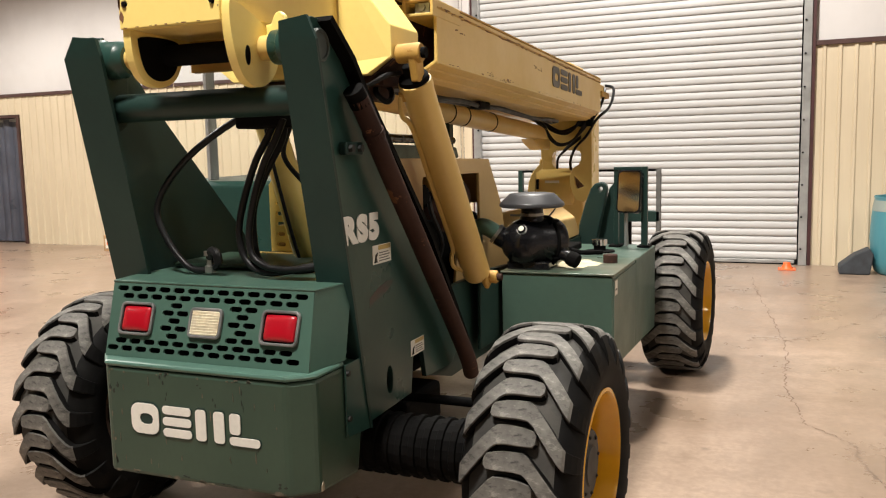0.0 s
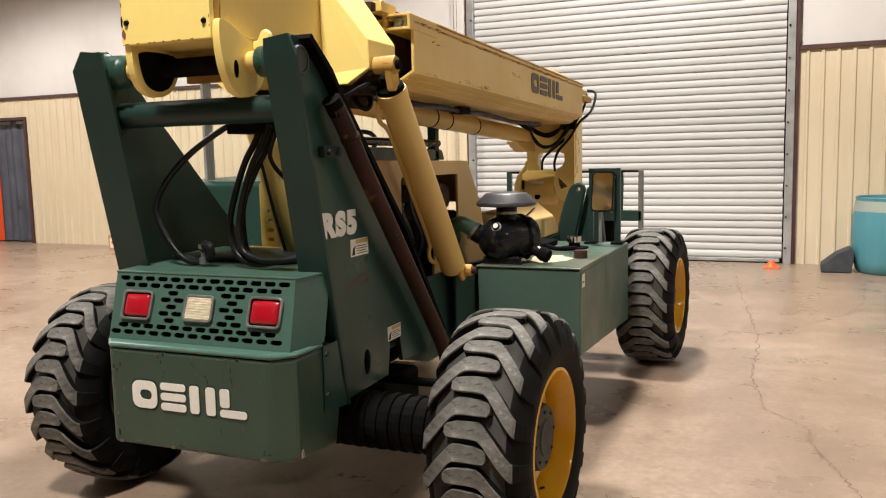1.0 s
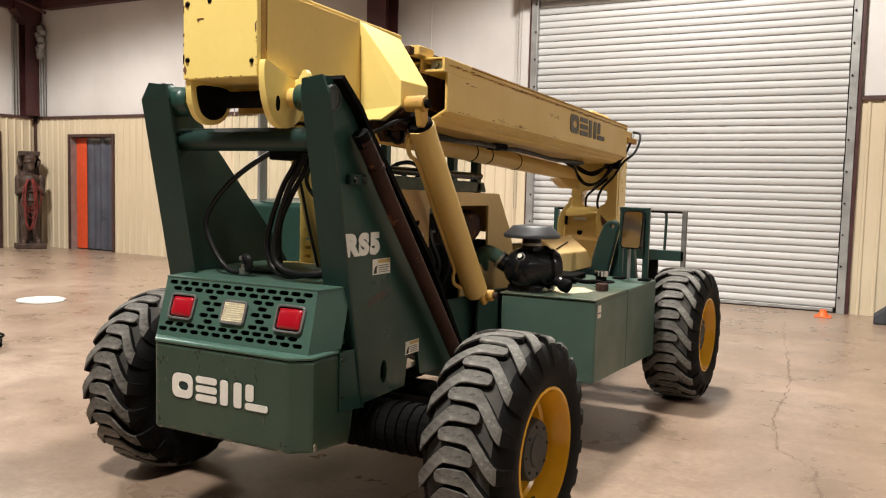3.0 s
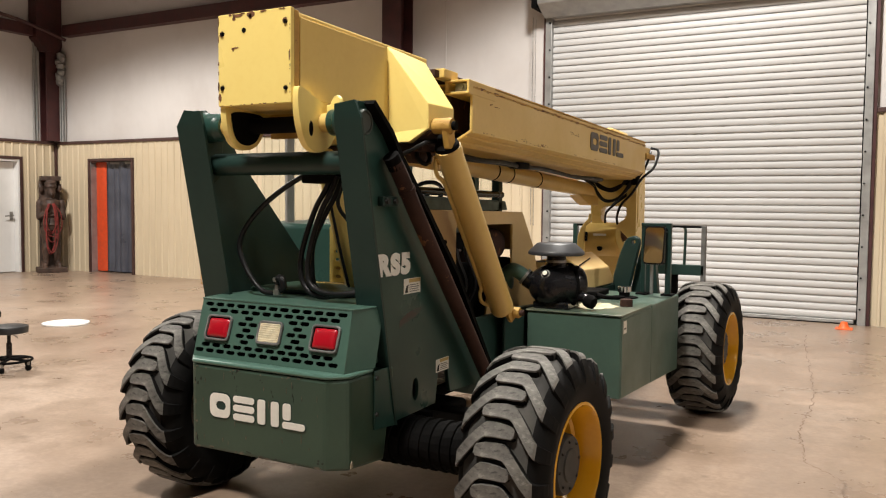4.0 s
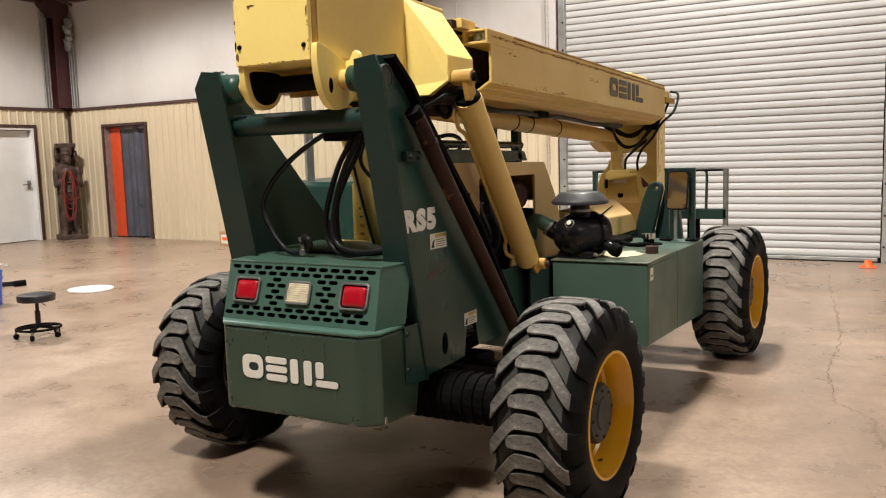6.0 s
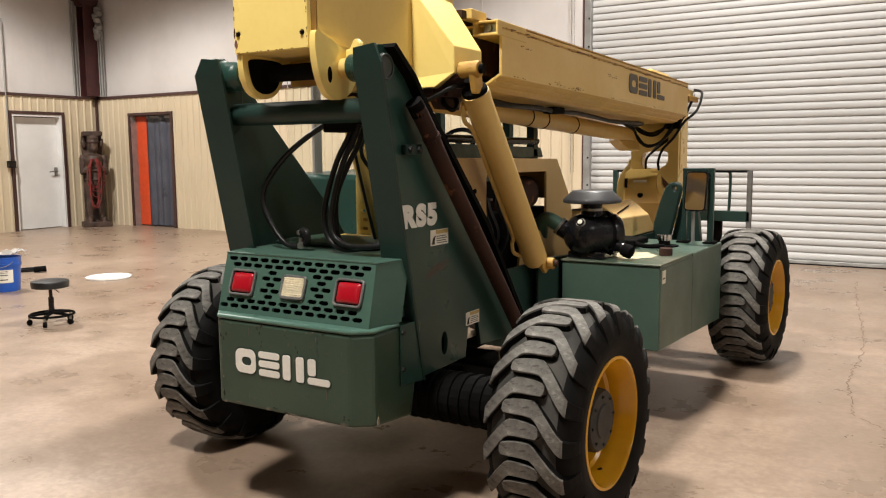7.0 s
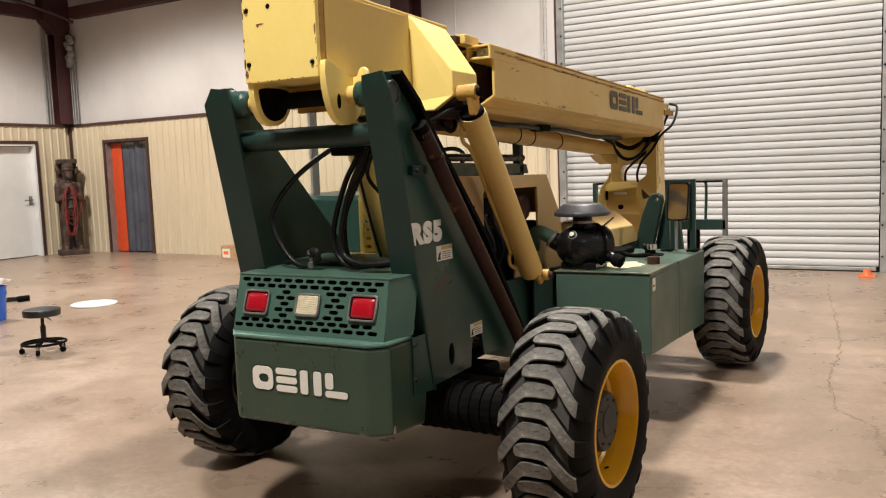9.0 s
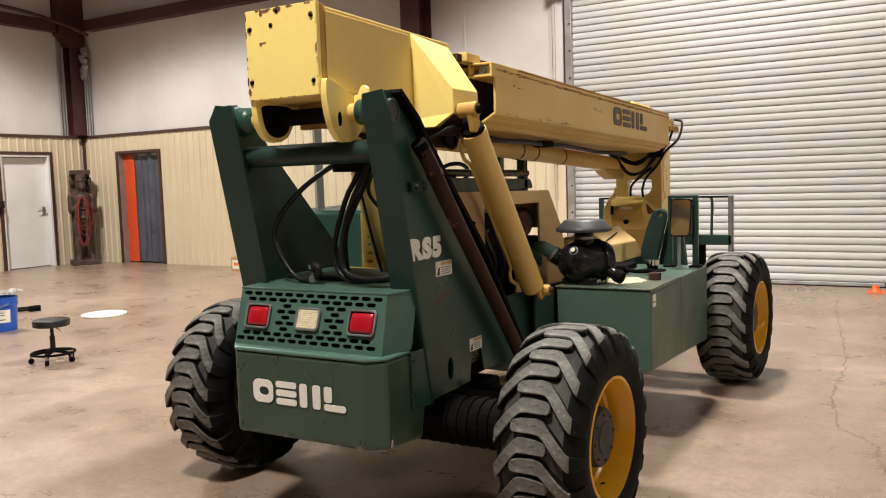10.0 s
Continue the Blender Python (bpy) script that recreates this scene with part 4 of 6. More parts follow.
for lx, w, h, m, nm in ((LAMP_X[0], 0.110, 0.080, LENS_RED, "tail_lamp"), (LAMP_X[1], 0.100, 0.070, LENS_CLEAR, "reversing_lamp"), (LAMP_X[2], 0.110, 0.080, LENS_RED, "tail_lamp")):
    bez = part(nm, plate(round_rect(lx, LAMP_Z, w + 0.012, h + 0.012, 0.016), [round_rect(lx, LAMP_Z, w - 0.004, h - 0.004, 0.010)], lambda u, v: slope(u, v, 0.012), lambda u, v: slope(u, v, 0.001)), BEZEL, tele, "red tail lamp in grey bezel" if m is LENS_RED else "clear ribbed reversing lamp", bevel=0.003)
    if m is LENS_RED:
        part("gasket", plate(round_rect(lx, LAMP_Z, w - 0.004, h - 0.004, 0.010), [], lambda u, v: slope(u, v, 0.004), lambda u, v: slope(u, v, 0.0005)), BLACK_DULL, bez)
        part("lens", pillow(lx, w - 0.012, h - 0.012), m, bez, smooth=True)
        continue
    part("lens", plate(round_rect(lx, LAMP_Z, w - 0.004, h - 0.004, 0.010), [], lambda u, v: slope(u, v, 0.007), lambda u, v: slope(u, v, 0.0005)), LENS_BACK, bez)
    bm = bmesh.new()
    for k in range(9):
        z = LAMP_Z - h * 0.42 + k * h * 0.105
        a, b = slope(lx - w * 0.46, z, 0.0095), slope(lx + w * 0.46, z, 0.0095)
        add_rod(bm, a, b, 0.0022, seg=6)
    part("lens_ribs", bm, m, bez)
bm = bmesh.new()
hull(bm, [(0.372, Y0, Z0), (0.360, Y1, Z1), (0.360, 0.62, Z1), (0.386, 0.273, Z1), (0.398, 0.20, Z0), (0.398, 0.62, Z0)], [(0, 1, 3, 4)])
hull(bm, [(-0.320, Y0, Z0), (-0.336, Y1, Z1), (-0.366, 0.273, Z1), (-0.372, 0.20, Z0)], [(0, 1, 2, 3)])
add_box(bm, -0.358, 0.358, 0.20, 0.70, Z0, Z1 - 0.012)
part("lamp_box_sides", bm, GREEN, tele)
part("deck", prism([(-0.338, 0.114), (0.362, 0.114), (0.3865, 0.273), (0.354, 0.30), (0.354, 0.72), (-0.360, 0.72), (-0.360, 0.30), (-0.3665, 0.273)], "z", Z1 - 0.006, Z1 + 0.001), GREEN, tele, "green steel rear deck", bevel=0.003)
part("deck_hump", prism([(-0.34, 0.38), (0.12, 0.38), (0.12, 0.68), (-0.34, 0.68)], "z", Z1 + 0.002, Z1 + 0.020), GREEN_DULL, tele, bevel=0.01)
part("splash_panel", box(-0.235, 0.255, 0.66, 0.698, Z1 + 0.002, Z1 + 0.022), YELLOW, tele, bevel=0.004)

# boom towers
side = [(0.100, 1.600), (0.108, 1.645), (0.130, 1.652), (0.165, 1.650), (0.282, 1.556), (0.345, 1.480), (0.80, 1.015), (1.13, 0.575), (1.05, 0.505), (0.805, 0.518), (0.775, 0.642), (0.705, 0.640), (0.680, 0.494), (0.335, 0.487)]
hole = disc_outline(0.520, 0.582, 0.022, 0.045)
for s in (1, -1):
    # right plate takes the lit copy of the green, left the darker one
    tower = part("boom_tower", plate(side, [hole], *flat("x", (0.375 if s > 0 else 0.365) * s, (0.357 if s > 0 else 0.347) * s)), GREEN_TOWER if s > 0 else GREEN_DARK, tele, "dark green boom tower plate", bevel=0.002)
    # added black block that stands for the dark inside the hole
    part("hole_shade_block", box(*sorted((0.318 * s, 0.342 * s)), 0.455, 0.585, 0.520, 0.645), BLACK_DULL, tower)
    # inward flange along the rear edge
    bm = bmesh.new()
    zs, wide = [(0.100, 1.59), (0.334, 0.487)], (0.4035 if s > 0 else 0.430)
    hull(bm, [(x * s, y + dy, z) for (y, z) in zs for x in (0.293, wide) for dy in (-0.004, 0.008)], [(0, 2, 3, 1), (4, 5, 7, 6), (0, 1, 5, 4), (2, 6, 7, 3), (0, 4, 6, 2), (1, 3, 7, 5)])
    hull(bm, [(x * s, y, z) for x, y, z in ((wide, 0.096, 1.59), (0.293, 0.096, 1.59), (0.300, 0.088, 1.640), (0.383, 0.088, 1.650), (wide, 0.108, 1.59), (0.293, 0.108, 1.59), (0.300, 0.100, 1.640), (0.383, 0.100, 1.650))], [(0, 1, 2, 3), (4, 7, 6, 5), (0, 4, 5, 1), (1, 5, 6, 2), (2, 6, 7, 3), (3, 7, 4, 0)])
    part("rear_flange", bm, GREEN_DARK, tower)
    # flange along the sloping front edge
    edge = [(0.165, 1.650), (0.282, 1.556), (0.345, 1.480), (0.80, 1.015), (1.13, 0.575)]
    bm = bmesh.new()
    rows = []
    for y, z in edge:
        rows.append([bm.verts.new((x * s, y + d, z + d)) for x in (0.350, 0.414) for d in (-0.008, 0.006)])
    for a, b in zip(rows, rows[1:]):
        for i, j in ((0, 1), (1, 3), (3, 2), (2, 0)):
            bm.faces.new((a[i], a[j], b[j], b[i]))
    for r in (rows[0], rows[-1]):
        bm.faces.new((r[0], r[1], r[3], r[2]))
    # right flange is black instead of green: painted shadow beside the pipe
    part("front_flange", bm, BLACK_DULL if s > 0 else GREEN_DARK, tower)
    part("pivot_boss", lathe([(0, 0.044), (0.012, 0.044), (0.015, 0.041), (0.015, 0.036), (0.010, 0.034), (0.009, 0.0)], (0.374 * s, 0.152, 1.580), (s, 0, 0), 28), plain("dusty_green_boss", (0.05, 0.062, 0.055), 0.5, 0, 0.3), tower, smooth=True)
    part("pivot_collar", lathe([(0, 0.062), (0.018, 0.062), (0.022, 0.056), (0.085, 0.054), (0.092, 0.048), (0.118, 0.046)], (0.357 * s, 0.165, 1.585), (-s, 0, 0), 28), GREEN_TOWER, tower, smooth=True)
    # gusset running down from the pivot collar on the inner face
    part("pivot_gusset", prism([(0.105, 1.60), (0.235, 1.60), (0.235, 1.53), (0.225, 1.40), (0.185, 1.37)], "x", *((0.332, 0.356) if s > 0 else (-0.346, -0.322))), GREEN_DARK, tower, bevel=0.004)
    if s > 0:
        right_tower = tower
    else:
        tower.matrix_basis = Matrix.Translation((-0.020, 0, 0))
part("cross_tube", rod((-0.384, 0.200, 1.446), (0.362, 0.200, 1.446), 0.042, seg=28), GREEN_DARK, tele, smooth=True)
part("manifold_block", box(0.03, 0.19, 0.25, 0.36, 1.375, 1.415), BLACK_DULL, tele, bevel=0.006)

# markings and warning plates on the right-hand tower
txt = bpy.data.curves.new("model_marking", "FONT")
txt.body, txt.size, txt.extrude, txt.space_character = "RS5", 0.100, 0.0015, 1.20
txt.offset = 0.0072
txt_ob = bpy.data.objects.new("model_marking", txt)
me = bpy.data.meshes.new_from_object(txt_ob)
me.transform(Matrix(((0, 0, 1, 0.3772), (1.27, 0, 0, 0.244), (0, 1, 0, 1.044), (0, 0, 0, 1))))
bpy.data.objects.remove(txt_ob)
mark = part_mesh("model_marking", me, WHITE_MARK, right_tower, "white model marking")


def decal(y0, z0, w, h, tilt=0.0):
    d = part("warning_decal", box(0.3755, 0.3765, 0, w, 0, h), DECAL, right_tower, "white warning decal with ochre header", matrix=pose(0, y0, z0, tilt))
    part("header", box(0.3768, 0.3772, w * 0.30, w * 0.97, h * 0.72, h * 0.96), DECAL_ORANGE, d)
    part("pictogram", prism([(w * 0.06, h * 0.08), (w * 0.24, h * 0.08), (w * 0.22, h * 0.35), (w * 0.28, h * 0.62), (w * 0.14, h * 0.5), (w * 0.10, h * 0.3)], "x", 0.3768, 0.3772), BLACK, d)
    for k in range(4):
        part("print_bar", box(0.3768, 0.3772, w * 0.33, w * (0.92 - 0.07 * (k % 2)), h * (0.12 + 0.14 * k), h * (0.17 + 0.14 * k)), DARK_MARK, d)


decal(0.426, 0.960, 0.124, 0.058)
decal(0.680, 0.617, 0.108, 0.053)
SMEAR, _nt, _b = material("red_paint_smear")
_v = coords(_nt, (1.0, 0.7, 2.6))
link(_nt, mix(_nt, ramp(_nt, noise_tex(_nt, _v, 9, 6, 0.7), [(0.46, grey(0)), (0.62, grey(0.8))]), (0.022, 0.052, 0.042), (0.065, 0.034, 0.030)), _b.inputs["Base Color"])
_b.inputs["Roughness"].default_value = 0.45
part("paint_smear", prism([(0.395, 0.832), (0.430, 0.848), (0.500, 0.862), (0.548, 0.880), (0.560, 0.898), (0.520, 0.900), (0.450, 0.884), (0.400, 0.862)], "x", 0.3752, 0.3756), SMEAR, right_tower)

# exhaust pipe along the right-hand tower
ex = part("exhaust_pipe", hose([(0.420, 0.284, 1.448), (0.426, 0.334, 1.382), (0.431, 0.416, 1.272), (0.436, 0.507, 1.158), (0.440, 0.80, 0.815), (0.440, 1.03, 0.545), (0.43, 1.10, 0.46)], 0.0295, 16), RUST_SHADE, tele, "rusty brown exhaust pipe", smooth=True)
# black sleeve paints the boom's shade onto the pipe's upper end
part("pipe_shade_cuff", hose([(0.415, 0.266, 1.471), (0.418, 0.280, 1.454), (0.421, 0.298, 1.430)], 0.0302, 16), BLACK_DULL, ex, "upper end blackened for the shade there", smooth=True)
part("clamp", lathe([(0, 0.0325), (0.018, 0.0325)], (0.428, 0.352, 1.358), (0.03, 0.62, -0.78), 18), RUST_SHADE, ex)
br = part("pipe_bracket", box(0.3755, 0.400, 0.245, 0.345, 1.292, 1.328), GREEN_DARK, right_tower, bevel=0.004)
part("bolt", rod((0.400, 0.265, 1.310), (0.412, 0.265, 1.310), 0.011, seg=6), HUB_GREY, br)
part("bolt", rod((0.400, 0.318, 1.310), (0.412, 0.318, 1.310), 0.011, seg=6), HUB_GREY, br)

# boom: all of it leans down a little towards the front
TILT_Z = -0.025


def lean(bm):
    for v in bm.verts:
        v.co.z += TILT_Z * (v.co.y - 0.1)
    return bm


boom = part("boom_base", lean(box(-0.158, 0.156, 0.035, 0.95, 1.640, 1.955)), YELLOW_MID, tele, "yellow box-section boom base", bevel=0.006, matrix=Matrix.Translation((0.014, 0, 0)))
part("end_cover", lean(plate([(-0.166, 1.640), (0.162, 1.640), (0.162, 1.962), (-0.166, 1.962)], [disc_outline(x, z, 0.0085, n=12) for x, z in ((-0.145, 1.895), (-0.145, 1.705), (0.140, 1.915), (0.140, 1.690))], *flat("y", 0.010, 0.030))), YELLOW_LIT, boom, "chipped yellow end cover, paled by lamp light", bevel=0.002)
for x, z in ((-0.145, 1.895), (-0.145, 1.705), (0.140, 1.915), (0.140, 1.690)):
    part("cover_bolt", rod((x, 0.004, z + 0.002), (x, 0.028, z + 0.002), 0.0065, seg=6), BLACK_DULL, boom)
part("cover_hole", lean(prism(disc_outline(-0.045, 1.90, 0.009, n=14), "y", 0.0085, 0.012)), BLACK_DULL, boom)
part("edge_strip", lean(box(0.157, 0.1625, 0.031, 0.055, 1.642, 1.957)), YELLOW_EDGE, boom, bevel=0.002)
bm = lean(box(0.1565, 0.1615, 0.062, 0.60, 1.665, 1.938))
part("side_plate", bm, YELLOW_MID, boom, bevel=0.003)
rng = random.Random(21)
bm = bmesh.new()
for k in range(34):
    e = k % 4
    t = rng.random()
    if e == 0:
        x, z, w, h = -0.16 + 0.31 * t, 1.958, rng.uniform(0.004, 0.018), rng.uniform(0.003, 0.009)
    elif e == 1:
        x, z, w, h = -0.16 + 0.31 * t, 1.6425, rng.uniform(0.003, 0.012), rng.uniform(0.001, 0.003)
    elif e == 2:
        x, z, w, h = 0.159, 1.65 + 0.30 * t, rng.uniform(0.001, 0.003), rng.uniform(0.003, 0.012)
    else:
        x, z, w, h = -0.163, 1.65 + 0.30 * t, rng.uniform(0.002, 0.006), rng.uniform(0.005, 0.03)
    o = [(x + w * rng.uniform(0.6, 1.1) * math.cos(a) * 0.7, z + h * rng.uniform(0.6, 1.1) * math.sin(a) * 0.7) for a in (i * 0.9 for i in range(7))]
    add_prism(bm, o, "y", 0.0085, 0.0102)
for cx, cz, w, h in ((-0.075, 1.953, 0.026, 0.007), (-0.012, 1.952, 0.020, 0.012), (-0.015, 1.944, 0.008, 0.012), (-0.09, 1.945, 0.008, 0.009), (-0.085, 1.842, 0.018, 0.0035), (-0.095, 1.838, 0.006, 0.006), (-0.150, 1.895, 0.010, 0.012), (-0.150, 1.705, 0.010, 0.010), (0.138, 1.917, 0.011, 0.011), (-0.158, 1.672, 0.007, 0.016), (0.156, 1.80, 0.003, 0.02)):
    o = [(cx + w * rng.uniform(0.55, 1.15) * math.cos(t), cz + h * rng.uniform(0.55, 1.15) * math.sin(t)) for t in (i * 0.52 for i in range(12))]
    add_prism(bm, o, "y", 0.0087, 0.0102)
tagged(part("rust_chips", lean(bm), CHIP_RUST, boom), kind="stuff")

# ears and pin under the boom base


def eased(outline, times=2):
    """Cuts the corners of an outline, so that it runs in a curve."""
    for _ in range(times):
        outline = [(a[0] * (1 - f) + b[0] * f, a[1] * (1 - f) + b[1] * f) for a, b in zip(outline, outline[1:] + outline[:1]) for f in (0.25, 0.75)]
    return outline


ear = [(0.02, 1.665), (0.018, 1.60), (0.035, 1.535), (0.07, 1.500), (0.13, 1.490), (0.19, 1.512), (0.225, 1.565), (0.25, 1.62), (0.40, 1.640), (0.40, 1.665)]
inner_face = [(0.045, 1.632), (0.046, 1.60), (0.060, 1.545), (0.085, 1.518), (0.13, 1.508), (0.18, 1.526), (0.208, 1.572), (0.235, 1.632)]
e = part("boom_ear", plate(eased(ear), [], *flat("x", -0.140, -0.165)), YELLOW_LIT, boom, "yellow pivot ear plate", bevel=0.003)
part("inner_face_film", prism(eased(inner_face), "x", -0.1398, -0.1375), BLACK_DULL, e, "black inner face")
# the other ear rises past the box as a fin
fin = [(0.020, 1.690), (0.030, 1.700), (0.044, 1.698), (0.225, 1.628), (0.242, 1.575), (0.222, 1.525), (0.185, 1.492), (0.135, 1.476), (0.085, 1.486), (0.052, 1.520), (0.030, 1.575), (0.018, 1.640)]
e = part("boom_ear", plate(eased(fin), [disc_outline(0.092, 1.560, 0.013, 0.027)], *flat("x", 0.186, 0.160)), YELLOW_LIT, boom, "yellow pivot ear plate with slot", bevel=0.004)
part("ear_slot", prism(disc_outline(0.092, 1.560, 0.0135, 0.0275), "x", 0.1605, 0.1845), BLACK_DULL, e)
part("ear_lobe", prism([(0.187, 1.650), (0.187, 1.560), (0.250, 1.560), (0.256, 1.625), (0.246, 1.672), (0.232, 1.684), (0.218, 1.678), (0.203, 1.650)], "y", 0.176, 0.198), YELLOW_LIT, e, bevel=0.005)
part("pivot_sleeve", rod((0.186, 0.165, 1.585), (0.302, 0.165, 1.585), 0.034, seg=24), YELLOW, boom, smooth=True)
part("pivot_sleeve", rod((-0.302, 0.165, 1.585), (-0.165, 0.165, 1.585), 0.034, seg=24), YELLOW, boom, smooth=True)
part("pivot_pin", rod((-0.36, 0.165, 1.585), (0.36, 0.165, 1.585), 0.030, seg=24), BLACK_DULL, tele, "dark greased boom pivot pin", smooth=True)
# added darker plate that stands for the shadow between the ears
part("ear_shade_plate", box(-0.138, 0.123, 0.26, 0.285, 1.545, 1.638), YELLOW_EDGE, boom)

# flared shoulder carrying the lift cylinders
bm = bmesh.new()
sec = [(-0.156, 1.935), (0.156, 1.935), (0.338, 1.700), (0.338, 1.600), (0.260, 1.548), (-0.260, 1.548), (-0.338, 1.600), (-0.338, 1.700)]
add_prism(bm, sec, "y", 0.625, 0.86)
for v in bm.verts:
    if v.co.y > 0.7 and v.co.z > 1.9:
        v.co.y, v.co.z = 0.935, 1.915
    if v.co.y < 0.7 and abs(v.co.x) > 0.3:
        v.co.y = 0.645
part("shoulder", bm, YELLOW_LIT, boom, "flared yellow boom shoulder plates", bevel=0.004)
bm = bmesh.new()
add_prism(bm, [(0.64, 1.547), (0.90, 1.547), (0.86, 1.47), (0.72, 1.47)], "x", 0.20, 0.23)
add_box(bm, -0.24, 0.30, 0.66, 0.84, 1.515, 1.546)
# underside and the thin strip below: dark brown for soot and painted shade
part("shoulder_underside", bm, RUST_SHADE, boom)
part("shoulder_shade_strip", prism([(0.3385, 1.596), (0.2605, 1.5445), (0.2635, 1.5415), (0.3415, 1.593)], "y", 0.652, 0.855), RUST_SHADE, boom, "underside darkened for soot and shade")
part("soffit_hose", hose([(0.20, 0.66, 1.50), (0.26, 0.64, 1.515), (0.315, 0.66, 1.545), (0.33, 0.72, 1.555)], 0.009, 8), HOSE, boom, smooth=True)

# fixed outer boom
prof = [(-0.335, 1.648), (-0.335, 1.862), (0.335, 1.862), (0.335, 1.648), (0.235, 1.590), (-0.235, 1.590)]
inner = [(-0.322, 1.655), (-0.322, 1.852), (0.322, 1.852), (0.322, 1.655), (0.232, 1.603), (-0.232, 1.603)]
outer = part("outer_boom", lean(plate(prof, [inner], *flat("y", 1.066, 3.95))), YELLOW, tele, "long yellow outer boom section with dark marking", bevel=0.003)
part("top_rail", lean(plate([(0.215, 1.808), (0.337, 1.808), (0.337, 1.872), (0.215, 1.872)], [[(0.228, 1.820), (0.325, 1.820), (0.325, 1.862), (0.228, 1.862)]], *flat("y", 1.028, 1.30))), YELLOW, outer, bevel=0.004)
part("top_rail", lean(box(0.30, 0.338, 1.30, 3.95, 1.863, 1.870)), YELLOW_EDGE, outer, "rusty wear strip along the top edge")
part("rail_nut", lean(rod((0.285, 1.045, 1.842), (0.285, 1.075, 1.842), 0.014, seg=6)), STEEL, outer)
part("rail_guide", lean(box(0.257, 0.313, 1.052, 1.060, 1.824, 1.858)), STEEL, outer)
part("inner_boom", lean(box(-0.21, 0.21, 1.10, 4.15, 1.66, 1.835)), RUST_SHADE, outer, "rusty inner boom section")
part("top_channel", lean(box(0.02, 0.22, 0.93, 1.25, 1.875, 1.905)), RUST_SHADE, outer)
part("top_bar", lean(box(0.185, 0.245, 0.97, 1.10, 1.874, 1.915)), YELLOW, outer, bevel=0.004)
part("top_pad", lean(box(0.10, 0.30, 3.25, 3.62, 1.864, 1.905)), YELLOW, outer, bevel=0.02)
part("top_seam", lean(box(0.335, 0.3375, 1.068, 3.95, 1.838, 1.846)), YELLOW_EDGE, outer)
part("nose_lip", lean(box(0.16, 0.325, 3.952, 4.14, 1.79, 1.835)), YELLOW, outer, bevel=0.004)
part("nose_bracket", lean(box(0.20, 0.345, 3.97, 4.20, 1.752, 1.79)), YELLOW_EDGE, outer, bevel=0.004)
for x, z, r in ((0.331, 1.646, 0.0055), (0.298, 1.6255, 0.006), (0.262, 1.6045, 0.006)):
    part("weld_rib", lean(rod((x, 1.07, z), (x, 3.94, z), r, seg=8)), YELLOW, outer, smooth=True)
block_marks(2.675, 0.70, 1.705, 0.112, (lambda u, v, L: Vector((0.335 + L, u, v + TILT_Z * (u - 0.1)))), DARK_MARK, None, outer, "maker_mark")
bm = bmesh.new()
rng = random.Random(4)
for k in range(230):
    y = 1.08 + 2.85 * rng.random() ** 0.9
    z = 1.842 + rng.uniform(-0.007, 0.005)
    w, h = rng.uniform(0.004, 0.050) * rng.random(), rng.uniform(0.0008, 0.0028)
    if k % 6 == 0:
        cy, cz = rng.choice(((1.62, 1.665), (1.66, 1.662), (1.84, 1.655), (1.92, 1.660), (1.30, 1.79), (2.40, 1.77)))
        y, z = cy + rng.uniform(-0.07, 0.07), cz + rng.uniform(-0.008, 0.008)
        w, h = rng.uniform(0.003, 0.013), rng.uniform(0.0012, 0.0032)
    elif k % 6 == 1:
        z = 1.651 + rng.uniform(-0.002, 0.004)
        w, h = rng.uniform(0.003, 0.012), rng.uniform(0.0008, 0.0018)
    add_prism(bm, [(y + w * math.cos(a), z + TILT_Z * (y - 0.1) + h * math.sin(a) * rng.uniform(0.6, 1.2)) for a in (i * 1.05 for i in range(6))], "x", 0.3352, 0.3362 if k % 6 < 2 else 0.3385)
tagged(part("rust_chips", bm, CHIP_RUST, outer), kind="stuff")

# extension tube below the boom
tube = part("extension_tube", rod((-0.03, 0.86, 1.545), (-0.085, 3.93, 1.415), 0.053, seg=26), YELLOW, tele, "yellow hydraulic tube under the boom", smooth=True)
for t in (0.40, 0.47, 0.62):
    c = Vector((-0.03, 0.86, 1.545)).lerp(Vector((-0.085, 3.93, 1.415)), t)
    part("band", lathe([(0, 0.0555), (0.012, 0.0555)], c, (-0.018, 1, -0.042), 26), BLACK_DULL, tube)
for x0, drop, r_line, seed in ((0.150, 0.016, 0.012, 2), (0.110, 0.014, 0.009, 5)):
    rng = random.Random(seed)
    run = [(x0 + rng.uniform(-0.015, 0.015), y, 1.588 + TILT_Z * (y - 0.1) - drop - rng.uniform(0.0, 0.020)) for y in (0.98, 1.25, 1.5, 1.8, 2.05, 2.3, 2.6, 2.9, 3.2, 3.5)]
    part("tube_line", hose([*run, (0.03, 3.75, 1.485)], r_line, 8), HOSE, tube, smooth=True)
part("tube_fitting", box(0.10, 0.17, 1.98, 2.13, 1.500, 1.535), BLACK_DULL, tube, bevel=0.008)
part("end_lug", prism([(3.62, 1.375), (4.05, 1.375), (4.05, 1.30), (3.85, 1.30), (3.72, 1.335)], "x", -0.14, -0.05), YELLOW, tube, bevel=0.006)

